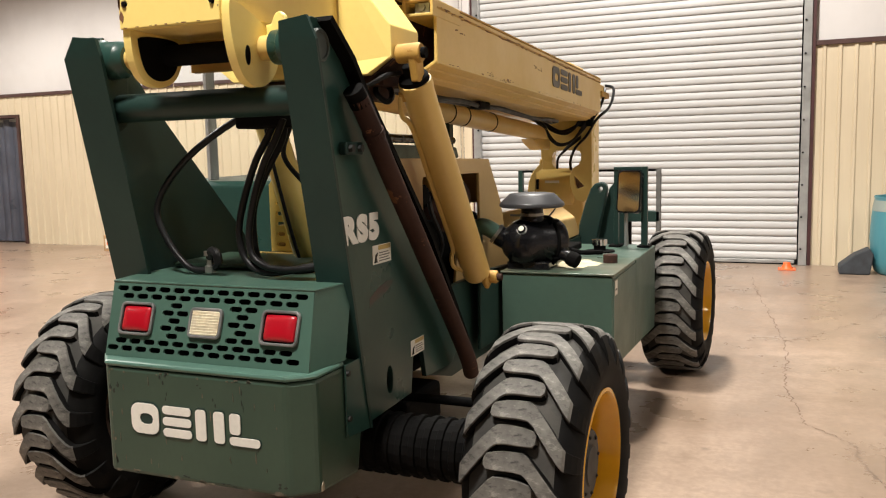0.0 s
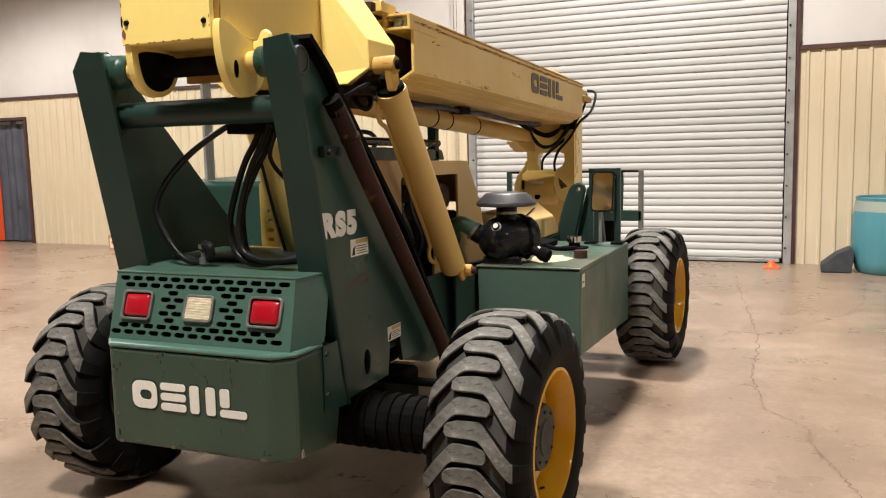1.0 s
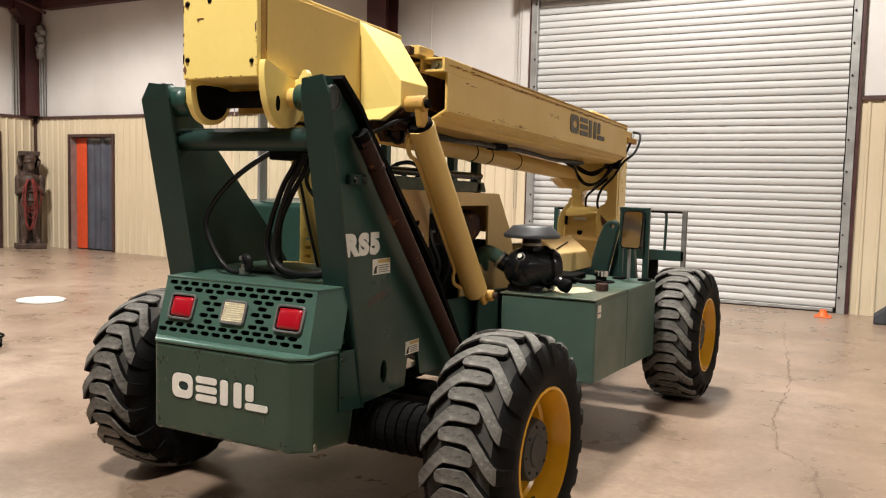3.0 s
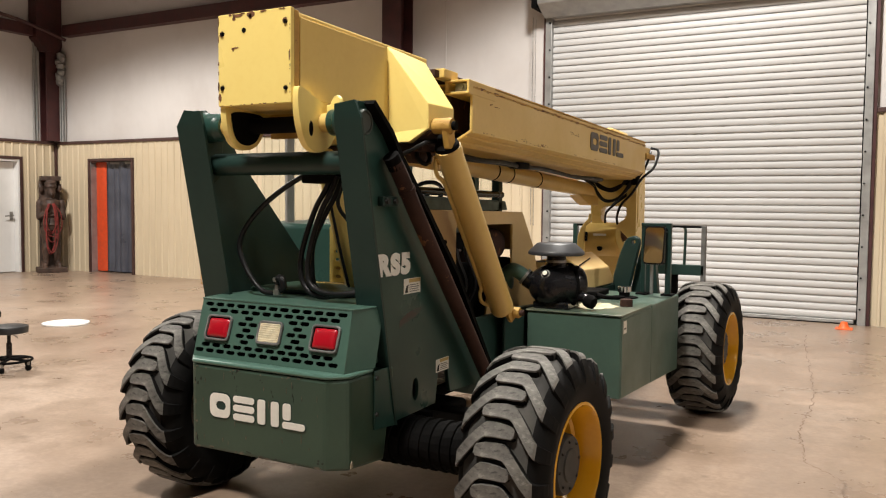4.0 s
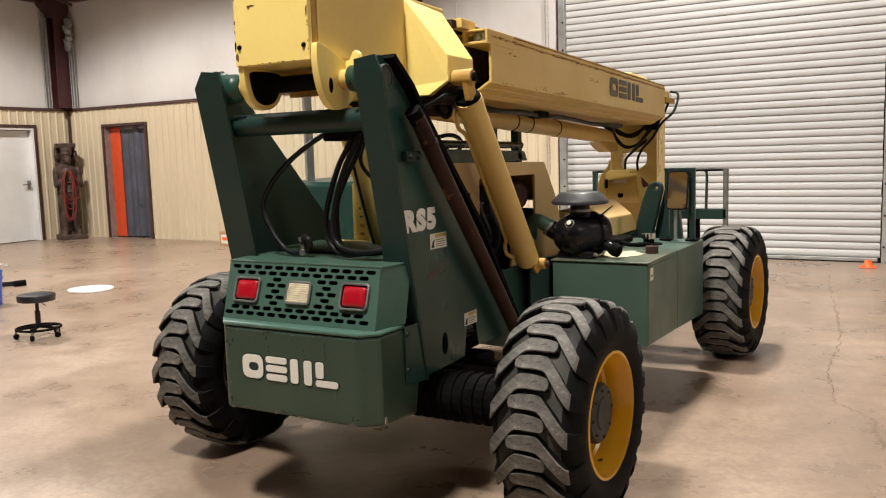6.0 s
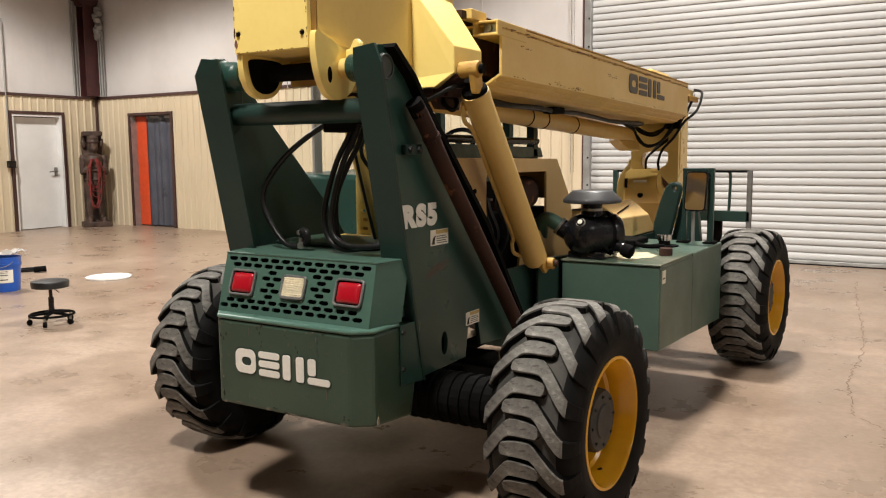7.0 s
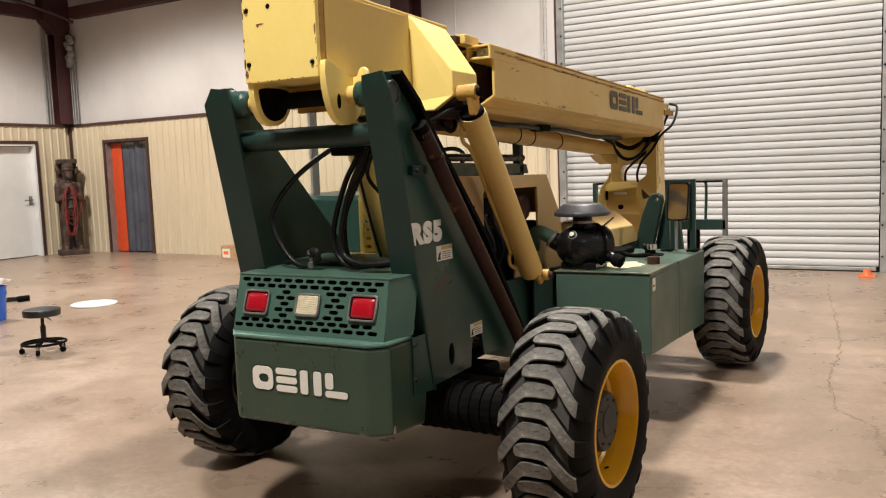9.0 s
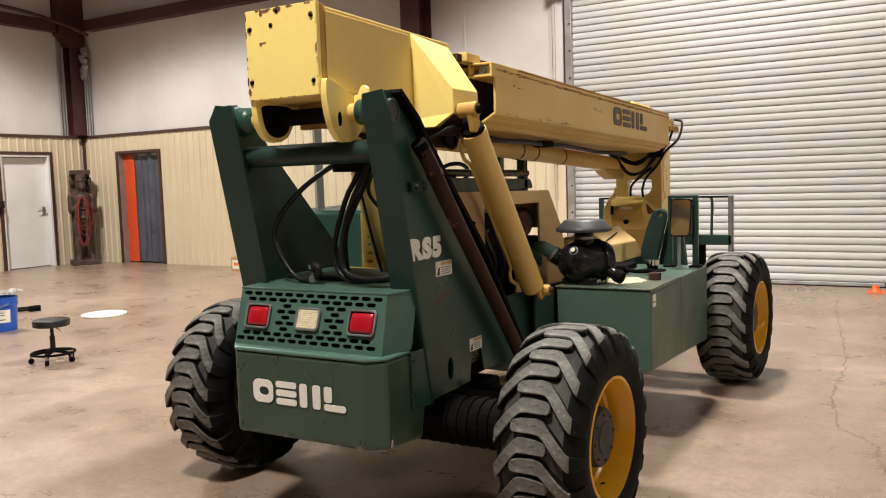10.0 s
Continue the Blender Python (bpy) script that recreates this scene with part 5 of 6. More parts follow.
# gooseneck head at the boom's front end
head = part("boom_head", plate([(-0.145, 1.60), (0.245, 1.60), (0.245, 1.03), (0.155, 0.985), (0.08, 1.02), (0.06, 1.15), (-0.125, 1.15), (-0.135, 1.20)], [round_rect(0.055, 1.228, 0.215, 0.128, 0.04)], *flat("y", 4.12, 4.22)), YELLOW_MID, tele, "yellow gooseneck boom head", bevel=0.004)
part("cheek", plate([(0.190, 1.560), (0.266, 1.560), (0.266, 0.985), (0.205, 0.925), (0.160, 0.940), (0.130, 0.985), (0.114, 1.045), (0.110, 1.100), (0.118, 1.142), (0.140, 1.172), (0.172, 1.192), (0.190, 1.225)], [[(0.142, 1.112), (0.214, 1.040), (0.160, 1.020), (0.146, 1.055)]], *flat("y", 3.985, 4.015)), YELLOW_MID, head, bevel=0.004)
part("cheek_lining", box(0.12, 0.25, 4.03, 4.05, 0.98, 1.15), CHIP_RUST, head)
part("cheek", plate([(-0.112, 1.235), (-0.118, 1.196), (-0.145, 1.165), (-0.178, 1.120), (-0.200, 1.060), (-0.206, 0.995), (-0.194, 0.930), (-0.160, 0.885), (-0.148, 0.930), (-0.142, 1.050), (-0.140, 1.140), (-0.100, 1.165), (-0.090, 1.235)], [], *flat("y", 3.998, 4.030)), YELLOW_MID, head, bevel=0.006)
part("head_side", plate([(4.05, 1.60), (4.24, 1.60), (4.24, 1.00), (4.21, 0.93), (4.06, 0.90), (4.02, 0.98), (4.02, 1.10), (4.06, 1.22)], [], *flat("x", 0.262, 0.240)), YELLOW_MID, head, bevel=0.004)
part("head_drum", lathe([(0, 0.11), (0.02, 0.135), (0.30, 0.135), (0.32, 0.11)], (-0.205, 4.16, 1.030), (1, 0, 0), 30), YELLOW_MID, head, smooth=True)
part("head_nose", prism([(4.03, 1.05), (4.30, 1.05), (4.45, 0.70), (4.25, 0.70)], "x", -0.11, 0.17), YELLOW_MID, head, bevel=0.01)
part("slot_mark", box(-0.138, -0.128, 3.994, 4.03, 1.02, 1.09), BLACK_DULL, head)
part("decal", box(-0.080, 0.022, 4.018, 4.026, 1.062, 1.080), DECAL, head)
part("hole_mark", lathe([(0, 0.022), (0.004, 0.022)], (-0.030, 4.035, 0.965), (0, -1, 0.3), 14), BLACK_DULL, head)
hoses = part("hose_bundle", hose([(0.30, 4.14, 1.735), (0.335, 4.10, 1.70), (0.318, 4.02, 1.588), (0.276, 4.0, 1.511), (0.233, 4.0, 1.416), (0.167, 4.0, 1.364), (0.079, 4.02, 1.302), (0.011, 4.05, 1.24), (-0.006, 4.08, 1.165)], 0.009, 8), HOSE, tele, "tangle of black hydraulic hoses at the boom head", smooth=True)
for pts in ([(0.33, 4.14, 1.74), (0.395, 4.10, 1.71), (0.383, 4.02, 1.587), (0.298, 4.0, 1.502), (0.233, 3.98, 1.394), (0.146, 4.0, 1.307), (0.102, 4.04, 1.219), (0.094, 4.08, 1.155)],
            [(0.25, 4.0, 1.54), (0.187, 3.98, 1.50), (0.144, 3.96, 1.438), (0.077, 3.95, 1.408), (-0.014, 3.94, 1.439), (-0.061, 3.92, 1.506), (-0.10, 3.80, 1.53), (-0.16, 3.5, 1.53)],
            [(0.24, 3.99, 1.52), (0.21, 3.97, 1.459), (0.145, 3.95, 1.364), (0.056, 3.94, 1.328), (-0.013, 3.93, 1.373), (-0.046, 3.90, 1.461), (-0.08, 3.75, 1.51), (-0.10, 3.4, 1.52)],
            [(0.26, 4.01, 1.52), (0.20, 3.96, 1.42), (0.11, 3.95, 1.345), (0.03, 3.93, 1.345), (-0.03, 3.90, 1.42), (-0.07, 3.72, 1.50), (-0.08, 3.3, 1.53)],
            [(0.22, 3.98, 1.50), (0.15, 3.97, 1.455), (0.06, 3.95, 1.425), (-0.03, 3.93, 1.47), (-0.08, 3.82, 1.525), (-0.12, 3.45, 1.545)],
            [(0.24, 4.02, 1.50), (0.20, 4.0, 1.40), (0.10, 4.02, 1.33), (0.05, 4.06, 1.29)]):
    part("hose", hose(pts, 0.0095, 8), HOSE, hoses, smooth=True)
part("hose_clamp", box(0.165, 0.275, 3.97, 4.04, 1.455, 1.535), BLACK_DULL, hoses, bevel=0.012)

# lift cylinders
for s, xt, xb in ((1, 0.385, 0.388),):
    p, q = Vector((xt, 0.692, 1.600)), Vector((xb, 1.305, 0.800))
    d = (q - p).normalized()
    c = part("lift_cylinder", lathe([(0, 0.044), (0.004, 0.056), (0.025, 0.058), (0.05, 0.055), (0.90, 0.055), (0.915, 0.050), (0.92, 0.02)], p + 0.085 * d, d, 30), YELLOW, tele, "yellow hydraulic lift cylinder", smooth=True)
    part("gland", lathe([(0, 0.026), (0.03, 0.030), (0.042, 0.050), (0.060, 0.0525)], p + 0.03 * d, d, 24), BLACK_DULL, c, smooth=True)
    part("rod_eye", lathe([(0, 0.031), (0.072, 0.033), (0.082, 0.029)], p + Vector((-0.03 * s, 0.0, 0.012)), (s, 0, 0), 24), YELLOW_EDGE, c, smooth=True)
    part("eye_plate", prism([(p.y - 0.035, p.z + 0.02), (p.y + 0.035, p.z + 0.02), (p.y + 0.055, p.z - 0.075), (p.y + 0.0, p.z - 0.08)], "x", p.x + 0.012, p.x + 0.040), YELLOW_EDGE, c, bevel=0.006)
    part("pin_end", lathe([(0, 0.018), (0.014, 0.018)], p + Vector((0.054 * s, 0.0, 0.012)), (s, 0, 0), 18), BLACK_DULL, c)
    part("base_eye", lathe([(0, 0.024), (0.05, 0.026), (0.056, 0.022)], q + Vector((0.022 * s, 0.020, -0.004)), (s, 0, 0), 22), YELLOW_EDGE, c, smooth=True)
    part("base_pin", lathe([(0, 0.014), (0.02, 0.014)], q + Vector((0.077 * s, 0.020, -0.004)), (s, 0, 0), 14), RUST_SHADE, c)
    part("base_lug", prism([(q.y - 0.03, q.z + 0.03), (q.y + 0.035, q.z + 0.02), (q.y + 0.045, q.z - 0.03), (q.y + 0.0, q.z - 0.05), (q.y - 0.04, q.z - 0.02)], "x", q.x + 0.030, q.x + 0.048), YELLOW_EDGE, c, bevel=0.005)
    off = Vector((-0.041, -0.041, -0.019))
    bend = Vector((-0.012, -0.010, -0.004))
    part("return_line", hose([p + 0.12 * d + off * 0.85, p + 0.14 * d + off * 1.15, p + 0.20 * d + off * 1.05 + bend, p + 0.26 * d + off, p + 0.5 * d + off, p + 0.80 * d + off, p + 0.86 * d + off + bend, p + 0.91 * d + off * 1.1 + bend, p + 0.95 * d + off * 0.85, p + 0.97 * d + off * 0.5], 0.0088, 8), YELLOW, c, smooth=True)
    part("line_fitting", lathe([(0, 0.014), (0.03, 0.014)], p + 0.115 * d + off * 0.9, d, 6), YELLOW_EDGE, c)
part("cylinder_hose", hose([(0.24, 0.75, 1.53), (0.26, 0.72, 1.49), (0.29, 0.73, 1.465), (0.29, 0.77, 1.49), (0.26, 0.79, 1.54)], 0.010, 8), HOSE, tele, smooth=True)

# lightest yellow here replaces light that the boom keeps off the cylinder
sl = part("slave_cylinder", lathe([(0, 0.030), (0.03, 0.050), (0.57, 0.050), (0.60, 0.030)], (-0.122, 0.60, 1.52), (0.276, 0.04, -1), 24), YELLOW_LIT, tele, "yellow levelling cylinder inside the towers", smooth=True)
part("hose", hose([(-0.06, 0.53, 1.42), (-0.05, 0.535, 1.33), (-0.035, 0.54, 1.25), (-0.005, 0.545, 1.12), (0.02, 0.55, 1.02), (0.045, 0.54, 0.96)], 0.006, 8), HOSE, sl, smooth=True)

# hoses hanging between the towers
big = part("hose_loom", hose([(0.08, 0.29, 1.418), (0.0, 0.28, 1.395), (-0.15, 0.28, 1.311), (-0.262, 0.28, 1.211), (-0.303, 0.28, 1.125), (-0.264, 0.28, 1.033), (-0.190, 0.275, 0.960), (-0.12, 0.27, 0.951), (-0.072, 0.27, 0.972), (-0.075, 0.27, 1.0), (-0.09, 0.27, 1.015)], 0.0105, 10), HOSE, tele, "bundle of black hydraulic hoses between the towers", smooth=True)
for pts in ([(0.147, 0.28, 1.40), (0.125, 0.275, 1.35), (0.084, 0.27, 1.283), (0.039, 0.27, 1.179), (0.015, 0.265, 1.075), (0.038, 0.26, 0.990), (0.118, 0.25, 0.954), (0.26, 0.26, 0.975), (0.37, 0.30, 1.00)],
            [(0.190, 0.26, 1.40), (0.160, 0.255, 1.335), (0.126, 0.25, 1.276), (0.085, 0.25, 1.174), (0.060, 0.25, 1.060), (0.080, 0.245, 0.995), (0.160, 0.235, 0.968), (0.28, 0.24, 0.976), (0.37, 0.27, 1.01)],
            [(0.165, 0.31, 1.40), (0.150, 0.31, 1.34), (0.100, 0.30, 1.25), (0.050, 0.30, 1.15), (0.042, 0.30, 1.06), (0.065, 0.29, 0.985), (0.14, 0.28, 0.958), (0.27, 0.28, 0.966), (0.37, 0.32, 0.99)]):
    part("hose", hose(pts, 0.0105, 10), HOSE, big, smooth=True)
part("hose", hose([(0.17, 0.34, 1.40), (0.12, 0.36, 1.30), (0.14, 0.42, 1.22), (0.19, 0.48, 1.14)], 0.008, 8), HOSE, big, smooth=True)
part("fitting", lathe([(0, 0.018), (0.02, 0.018), (0.022, 0.012), (0.05, 0.012), (0.052, 0.019), (0.066, 0.019)], (-0.10, 0.27, 0.945), (0, 0, 1), 8), STEEL, big)
part("elbow", hose([(-0.10, 0.27, 0.99), (-0.085, 0.26, 1.012), (-0.06, 0.25, 1.004), (-0.055, 0.25, 0.975)], 0.014, 8), HOSE, big, smooth=True)

# engine cover
ec = part("engine_cover", plate([(0.745, 0.70), (0.745, 1.278), (1.80, 1.262), (1.965, 1.06), (2.10, 0.70)], [[(1.046, 0.745), (1.048, 1.185), (1.060, 1.205), (1.665, 1.2025), (1.67, 1.195), (1.67, 0.93), (1.66, 0.918), (1.40, 0.90), (1.36, 0.745)]], *flat("x", 0.270, 0.256)), TAN, tele, "tan engine cover with a large open side port", bevel=0.003)
part("cover_top", prism([(0.745, 1.279), (1.80, 1.263), (1.965, 1.061), (1.955, 1.053), (1.795, 1.253), (0.745, 1.267)], "x", -0.15, 0.255), TAN, ec)
slots = [pill(-0.128, 0.983 + 0.0365 * k, 0.036, 0.014, 3) for k in range(6)] + [pill(-0.082, 1.001 + 0.0365 * k, 0.036, 0.014, 3) for k in range(6)] + [pill(-0.030 + 0.046 * (k % 3), 1.0 + 0.0385 * (k // 3) + 0.019 * (k % 2), 0.034, 0.013, 3) for k in range(18)]
part("cover_back", plate([(-0.17, 0.958), (0.255, 0.958), (0.255, 1.266), (-0.11, 1.266), (-0.17, 1.195)], slots, *flat("y", 0.700, 0.712)), YELLOW_LIT, ec, "slotted yellow rear panel")
part("cover_far_side", box(-0.15, -0.142, 0.714, 1.95, 0.70, 1.05), TAN, ec)
part("cover_fold", prism([(0.745, 0.72), (0.745, 1.277), (1.020, 1.272), (1.038, 1.19), (1.038, 0.72)], "x", 0.271, 0.276), TAN, ec, bevel=0.002)
part("cover_bolt", rod((0.276, 0.931, 1.136), (0.281, 0.931, 1.136), 0.011, seg=10), BLACK_DULL, ec)
part("cover_decal", box(0.2765, 0.278, 0.94, 0.985, 1.00, 1.09), DECAL, ec)
eng = part("engine_block", box(-0.10, 0.20, 0.95, 1.85, 0.72, 1.02), BLACK_DULL, tele, "dark oily engine", bevel=0.02)
rng = random.Random(17)
bm = bmesh.new()
for k in range(18):
    y, z = 0.98 + 0.8 * rng.random(), 0.78 + 0.36 * rng.random()
    add_lathe(bm, [(0, 0.02), (0.01, rng.uniform(0.02, 0.05)), (rng.uniform(0.03, 0.08), rng.uniform(0.02, 0.045))], (0.12, y, z), (1, rng.uniform(-0.5, 0.5), rng.uniform(-0.4, 0.4)), 10)
tagged(part("engine_fittings", bm, BLACK_DULL, eng), kind="stuff")
bm = bmesh.new()
for k in range(7):
    y = 1.0 + 0.3 * rng.random()
    add_hose(bm, [(0.20, y, 0.80), (0.23, y + 0.05, 0.92), (0.20, y + 0.02, 1.05), (0.15, y + 0.1, 1.12)], 0.008, 6, 5)
tagged(part("engine_wiring", bm, HOSE, eng, smooth=True), kind="stuff")
part("muffler", lathe([(0, 0.03), (0.02, 0.07), (0.06, 0.085), (0.30, 0.085), (0.36, 0.06), (0.38, 0.02)], (0.14, 1.36, 1.00), (0.05, 1, 0.35), 20), RUST_SHADE, eng, smooth=True)

# main frame
fr = part("chassis_frame", prism([(0.88, 0.50), (1.10, 0.44), (1.60, 0.44), (2.95, 0.46), (2.95, 0.72), (1.60, 0.79), (1.02, 0.79), (0.88, 0.70)], "x", 0.330, 0.354), GREEN_DARK, tele, "dark green chassis side rail", bevel=0.004)
# left rail is drawn deeper to keep lamp light from under the machine
part("rail", prism([(0.40, 0.46), (0.9, 0.38), (2.95, 0.38), (2.95, 0.72), (0.40, 0.70)], "x", -0.384, -0.345), GREEN_DARK, fr, bevel=0.004)
part("front_step", box(0.386, 0.40, 1.30, 1.53, 0.50, 0.785), GREEN_DARK, fr, bevel=0.004)
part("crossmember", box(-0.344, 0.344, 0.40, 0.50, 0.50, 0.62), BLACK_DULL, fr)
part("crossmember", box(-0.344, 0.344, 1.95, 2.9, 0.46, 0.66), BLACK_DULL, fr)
# added dark sheet that keeps the front lamps from shining through the frame
part("belly_light_block", box(-0.344, 0.344, 1.95, 2.9, 0.43, 0.455), BLACK_DULL, fr)
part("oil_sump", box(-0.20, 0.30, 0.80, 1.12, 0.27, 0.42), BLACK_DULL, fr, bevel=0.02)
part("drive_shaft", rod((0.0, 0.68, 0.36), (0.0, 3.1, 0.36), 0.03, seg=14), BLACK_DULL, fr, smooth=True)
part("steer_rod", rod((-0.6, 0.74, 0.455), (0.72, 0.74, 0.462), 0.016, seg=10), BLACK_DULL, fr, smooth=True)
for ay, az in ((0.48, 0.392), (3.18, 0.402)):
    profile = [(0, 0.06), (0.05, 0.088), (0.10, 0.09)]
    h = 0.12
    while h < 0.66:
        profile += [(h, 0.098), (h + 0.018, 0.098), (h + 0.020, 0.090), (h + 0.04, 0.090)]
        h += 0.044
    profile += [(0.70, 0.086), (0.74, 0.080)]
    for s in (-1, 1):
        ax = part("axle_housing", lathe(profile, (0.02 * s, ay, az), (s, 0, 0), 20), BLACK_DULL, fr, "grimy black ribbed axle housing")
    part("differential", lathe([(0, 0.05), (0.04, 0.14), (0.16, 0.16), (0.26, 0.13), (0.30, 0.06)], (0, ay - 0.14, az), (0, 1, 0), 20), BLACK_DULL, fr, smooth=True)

# side tank
tank = part("side_tank", prism([(1.556, 0.388), (1.556, 0.776), (2.10, 0.778), (2.10, 0.365)], "x", 0.405, 0.880), GREEN_TANK, tele, "green side tank with filler caps", bevel=0.006)
part("tool_box", prism([(2.112, 0.364), (2.112, 0.780), (2.72, 0.778), (2.72, 0.335)], "x", 0.405, 0.882), GREEN_TANK, tank, bevel=0.006)
part("side_skin", prism([(1.565, 0.394), (1.565, 0.762), (2.098, 0.764), (2.098, 0.371)], "x", 0.8802, 0.8835), GREEN_TANK, tank)
part("lid", box(0.40, 0.887, 1.548, 2.10, 0.7785, 0.787), GREEN_LID, tank, bevel=0.003)
d = part("decal", box(0.8838, 0.8848, 1.585, 1.635, 0.695, 0.755), DECAL, tank)
part("print_bar", box(0.885, 0.8853, 1.59, 1.625, 0.715, 0.722), DARK_MARK, d)
part("dust_patch", prism([(0.655 + r * 0.135 * math.cos(a), 1.84 + r * 0.165 * math.sin(a)) for a, r in ((0.105 * k, 0.82 + 0.22 * noise.noise(Vector((2.2 * math.cos(0.105 * k), 2.2 * math.sin(0.105 * k), 3.0)))) for k in range(60))], "z", 0.7872, 0.7878), plain("spilt_dust", (0.55, 0.50, 0.33), 0.9, 0, 0.35, 20), tank)
part("filler_cap", lathe([(0, 0.032), (0.035, 0.032), (0.037, 0.026), (0.04, 0.0)], (0.80, 1.915, 0.7875), (0, 0, 1), 18), RUST_SHADE, tank, "rusty brown filler cap", smooth=True)
part("filler_neck", lathe([(0, 0.075), (0.006, 0.075), (0.008, 0.03), (0.03, 0.03)], (0.660, 2.36, 0.781), (0, 0, 1), 20), BLACK_DULL, tank)
bm = bmesh.new()
pts = []
for k in range(24):
    a, r = 2 * math.pi * k / 24, 0.038 if k % 2 else 0.034
    pts.append((0.660 + r * math.cos(a), 2.36 + r * math.sin(a)))
add_prism(bm, pts, "z", 0.8112, 0.845)
part("chrome_cap", bm, CHROME, tank, "ribbed chrome filler cap", bevel=0.002)
part("top_clutter", hose([(0.46, 2.10, 0.80), (0.52, 2.20, 0.81), (0.62, 2.15, 0.80), (0.70, 2.22, 0.795)], 0.012, 8), BLACK_DULL, tank, smooth=True)
part("battery_box", box(0.41, 0.56, 2.16, 2.40, 0.79, 0.825), BLACK_DULL, tank, bevel=0.008)

# air cleaner: a domed canister with a clamped end ring, fed by an elbow pipe
way = Vector((0.69, 0.72, -0.03)).normalized()
mid = Vector((0.515, 1.678, 0.900))
ac = part("air_cleaner", lathe([(-0.146, 0.012), (-0.141, 0.038), (-0.128, 0.062), (-0.106, 0.083), (-0.076, 0.098), (-0.040, 0.104), (0.020, 0.106), (0.058, 0.106)], mid, way, 36), BLACK, tele, "black plastic engine air cleaner with rain cap", smooth=True)
part("end_cover", lathe([(0.066, 0.104), (0.108, 0.100), (0.122, 0.090), (0.128, 0.05), (0.128, 0.0)], mid, way, 36), BLACK, ac, smooth=True)
part("clamp_ring", lathe([(0.056, 0.106), (0.057, 0.114), (0.067, 0.114), (0.068, 0.104)], mid, way, 36), BLACK_DULL, ac)
for k in range(4):
    a = radians(35 + 90 * k)
    _, u, v = frame_of(way)
    c = mid + 0.062 * way + 0.114 * (math.cos(a) * u + math.sin(a) * v)
    part("clip", rod(c - 0.018 * way, c + 0.018 * way, 0.007, seg=8), BLACK_DULL, ac)
part("stack", lathe([(0, 0.064), (0.03, 0.054), (0.045, 0.048), (0.10, 0.048)], (0.508, 1.675, 0.972), (0, 0, 1), 24), BLACK, ac, smooth=True)
part("rain_cap", lathe([(0, 0.05), (0.002, 0.132), (0.006, 0.140), (0.018, 0.140), (0.022, 0.137), (0.056, 0.101), (0.061, 0.095), (0.065, 0.06), (0.067, 0.0)], (0.508, 1.675, 1.050), (0, 0, 1), 36), plain("grey_black_plastic", (0.030, 0.031, 0.034), 0.45, 0, 0.2), ac, "dull grey-black rain cap", smooth=True)
part("stack_clamp", lathe([(0, 0.0505), (0.012, 0.0505)], (0.508, 1.675, 1.014), (0, 0, 1), 24), STEEL, ac)
part("clamp_screw", rod((0.43, 1.615, 1.020), (0.475, 1.615, 1.020), 0.005, seg=6), STEEL, ac)
part("mount", box(0.415, 0.60, 1.60, 1.78, 0.788, 0.822), BLACK, ac, bevel=0.006)
part("valve", hose([(0.590, 1.69, 0.868), (0.640, 1.675, 0.850), (0.690, 1.66, 0.832)], 0.026, 14), BLACK, ac, smooth=True)
part("valve_tip", lathe([(0, 0.030), (0.02, 0.034), (0.045, 0.030), (0.052, 0.012)], (0.672, 1.664, 0.838), (0.9, -0.2, -0.35), 16), BLACK_DULL, ac, smooth=True)
part("inlet_duct", hose([(0.368, 1.624, 0.934), (0.400, 1.632, 0.915), (0.455, 1.650, 0.885)], 0.044, 18), BLACK, ac, smooth=True)
tap = Vector((0.497, 1.584, 0.951))
part("sensor", lathe([(0, 0.022), (0.020, 0.022), (0.022, 0.018), (0.034, 0.018)], tap, (-0.06, -0.85, 0.52), 16), BLACK_DULL, ac, smooth=True)
part("sensor_ring", lathe([(0.019, 0.0225), (0.026, 0.0225)], tap, (-0.06, -0.85, 0.52), 16), STEEL, ac)
part("sensor_window", lathe([(0.033, 0.012), (0.036, 0.012), (0.037, 0.0)], tap, (-0.06, -0.85, 0.52), 14), DECAL, ac, "pale restriction indicator")
part("intake_hose", hose([(0.20, 1.74, 0.83), (0.245, 1.66, 0.895), (0.268, 1.615, 0.948), (0.302, 1.603, 0.972), (0.340, 1.612, 0.958), (0.372, 1.625, 0.932)], 0.036, 18), GREEN, tele, "green intake elbow pipe", smooth=True)
part("hose_clamp", lathe([(0, 0.046), (0.014, 0.046)], (0.358, 1.620, 0.944), (0.75, 0.25, -0.6), 22), STEEL, tele)

# yellow hood and linkage ahead of the tank
bm = bmesh.new()
rear, fore = ((2.33, 0.805), (2.35, 0.928), (2.33, 1.004), (2.33, 0.93), (2.33, 0.805)), ((2.975, 0.805), (2.835, 0.916), (2.86, 1.006), (2.86, 0.93), (2.975, 0.805))
across = (0.42, 0.42, 0.30, -0.06, -0.06)
hull(bm, [(x, y, z) for row in (rear, fore) for x, (y, z) in zip(across, row)], [(0, 1, 2, 3, 4), (9, 8, 7, 6, 5)] + [(k, (k + 1) % 5, 5 + (k + 1) % 5, 5 + k) for k in range(5)])
fh = part("front_hood", bm, CREAM, tele, "cream yellow sloping front hood", bevel=0.008)
part("hood_pin", rod((0.392, 2.36, 0.951), (0.352, 2.66, 0.975), 0.004, seg=6), BLACK_DULL, fh)
part("hood_base", box(-0.08, 0.43, 2.28, 3.05, 0.70, 0.799), GREEN_DARK, fh)
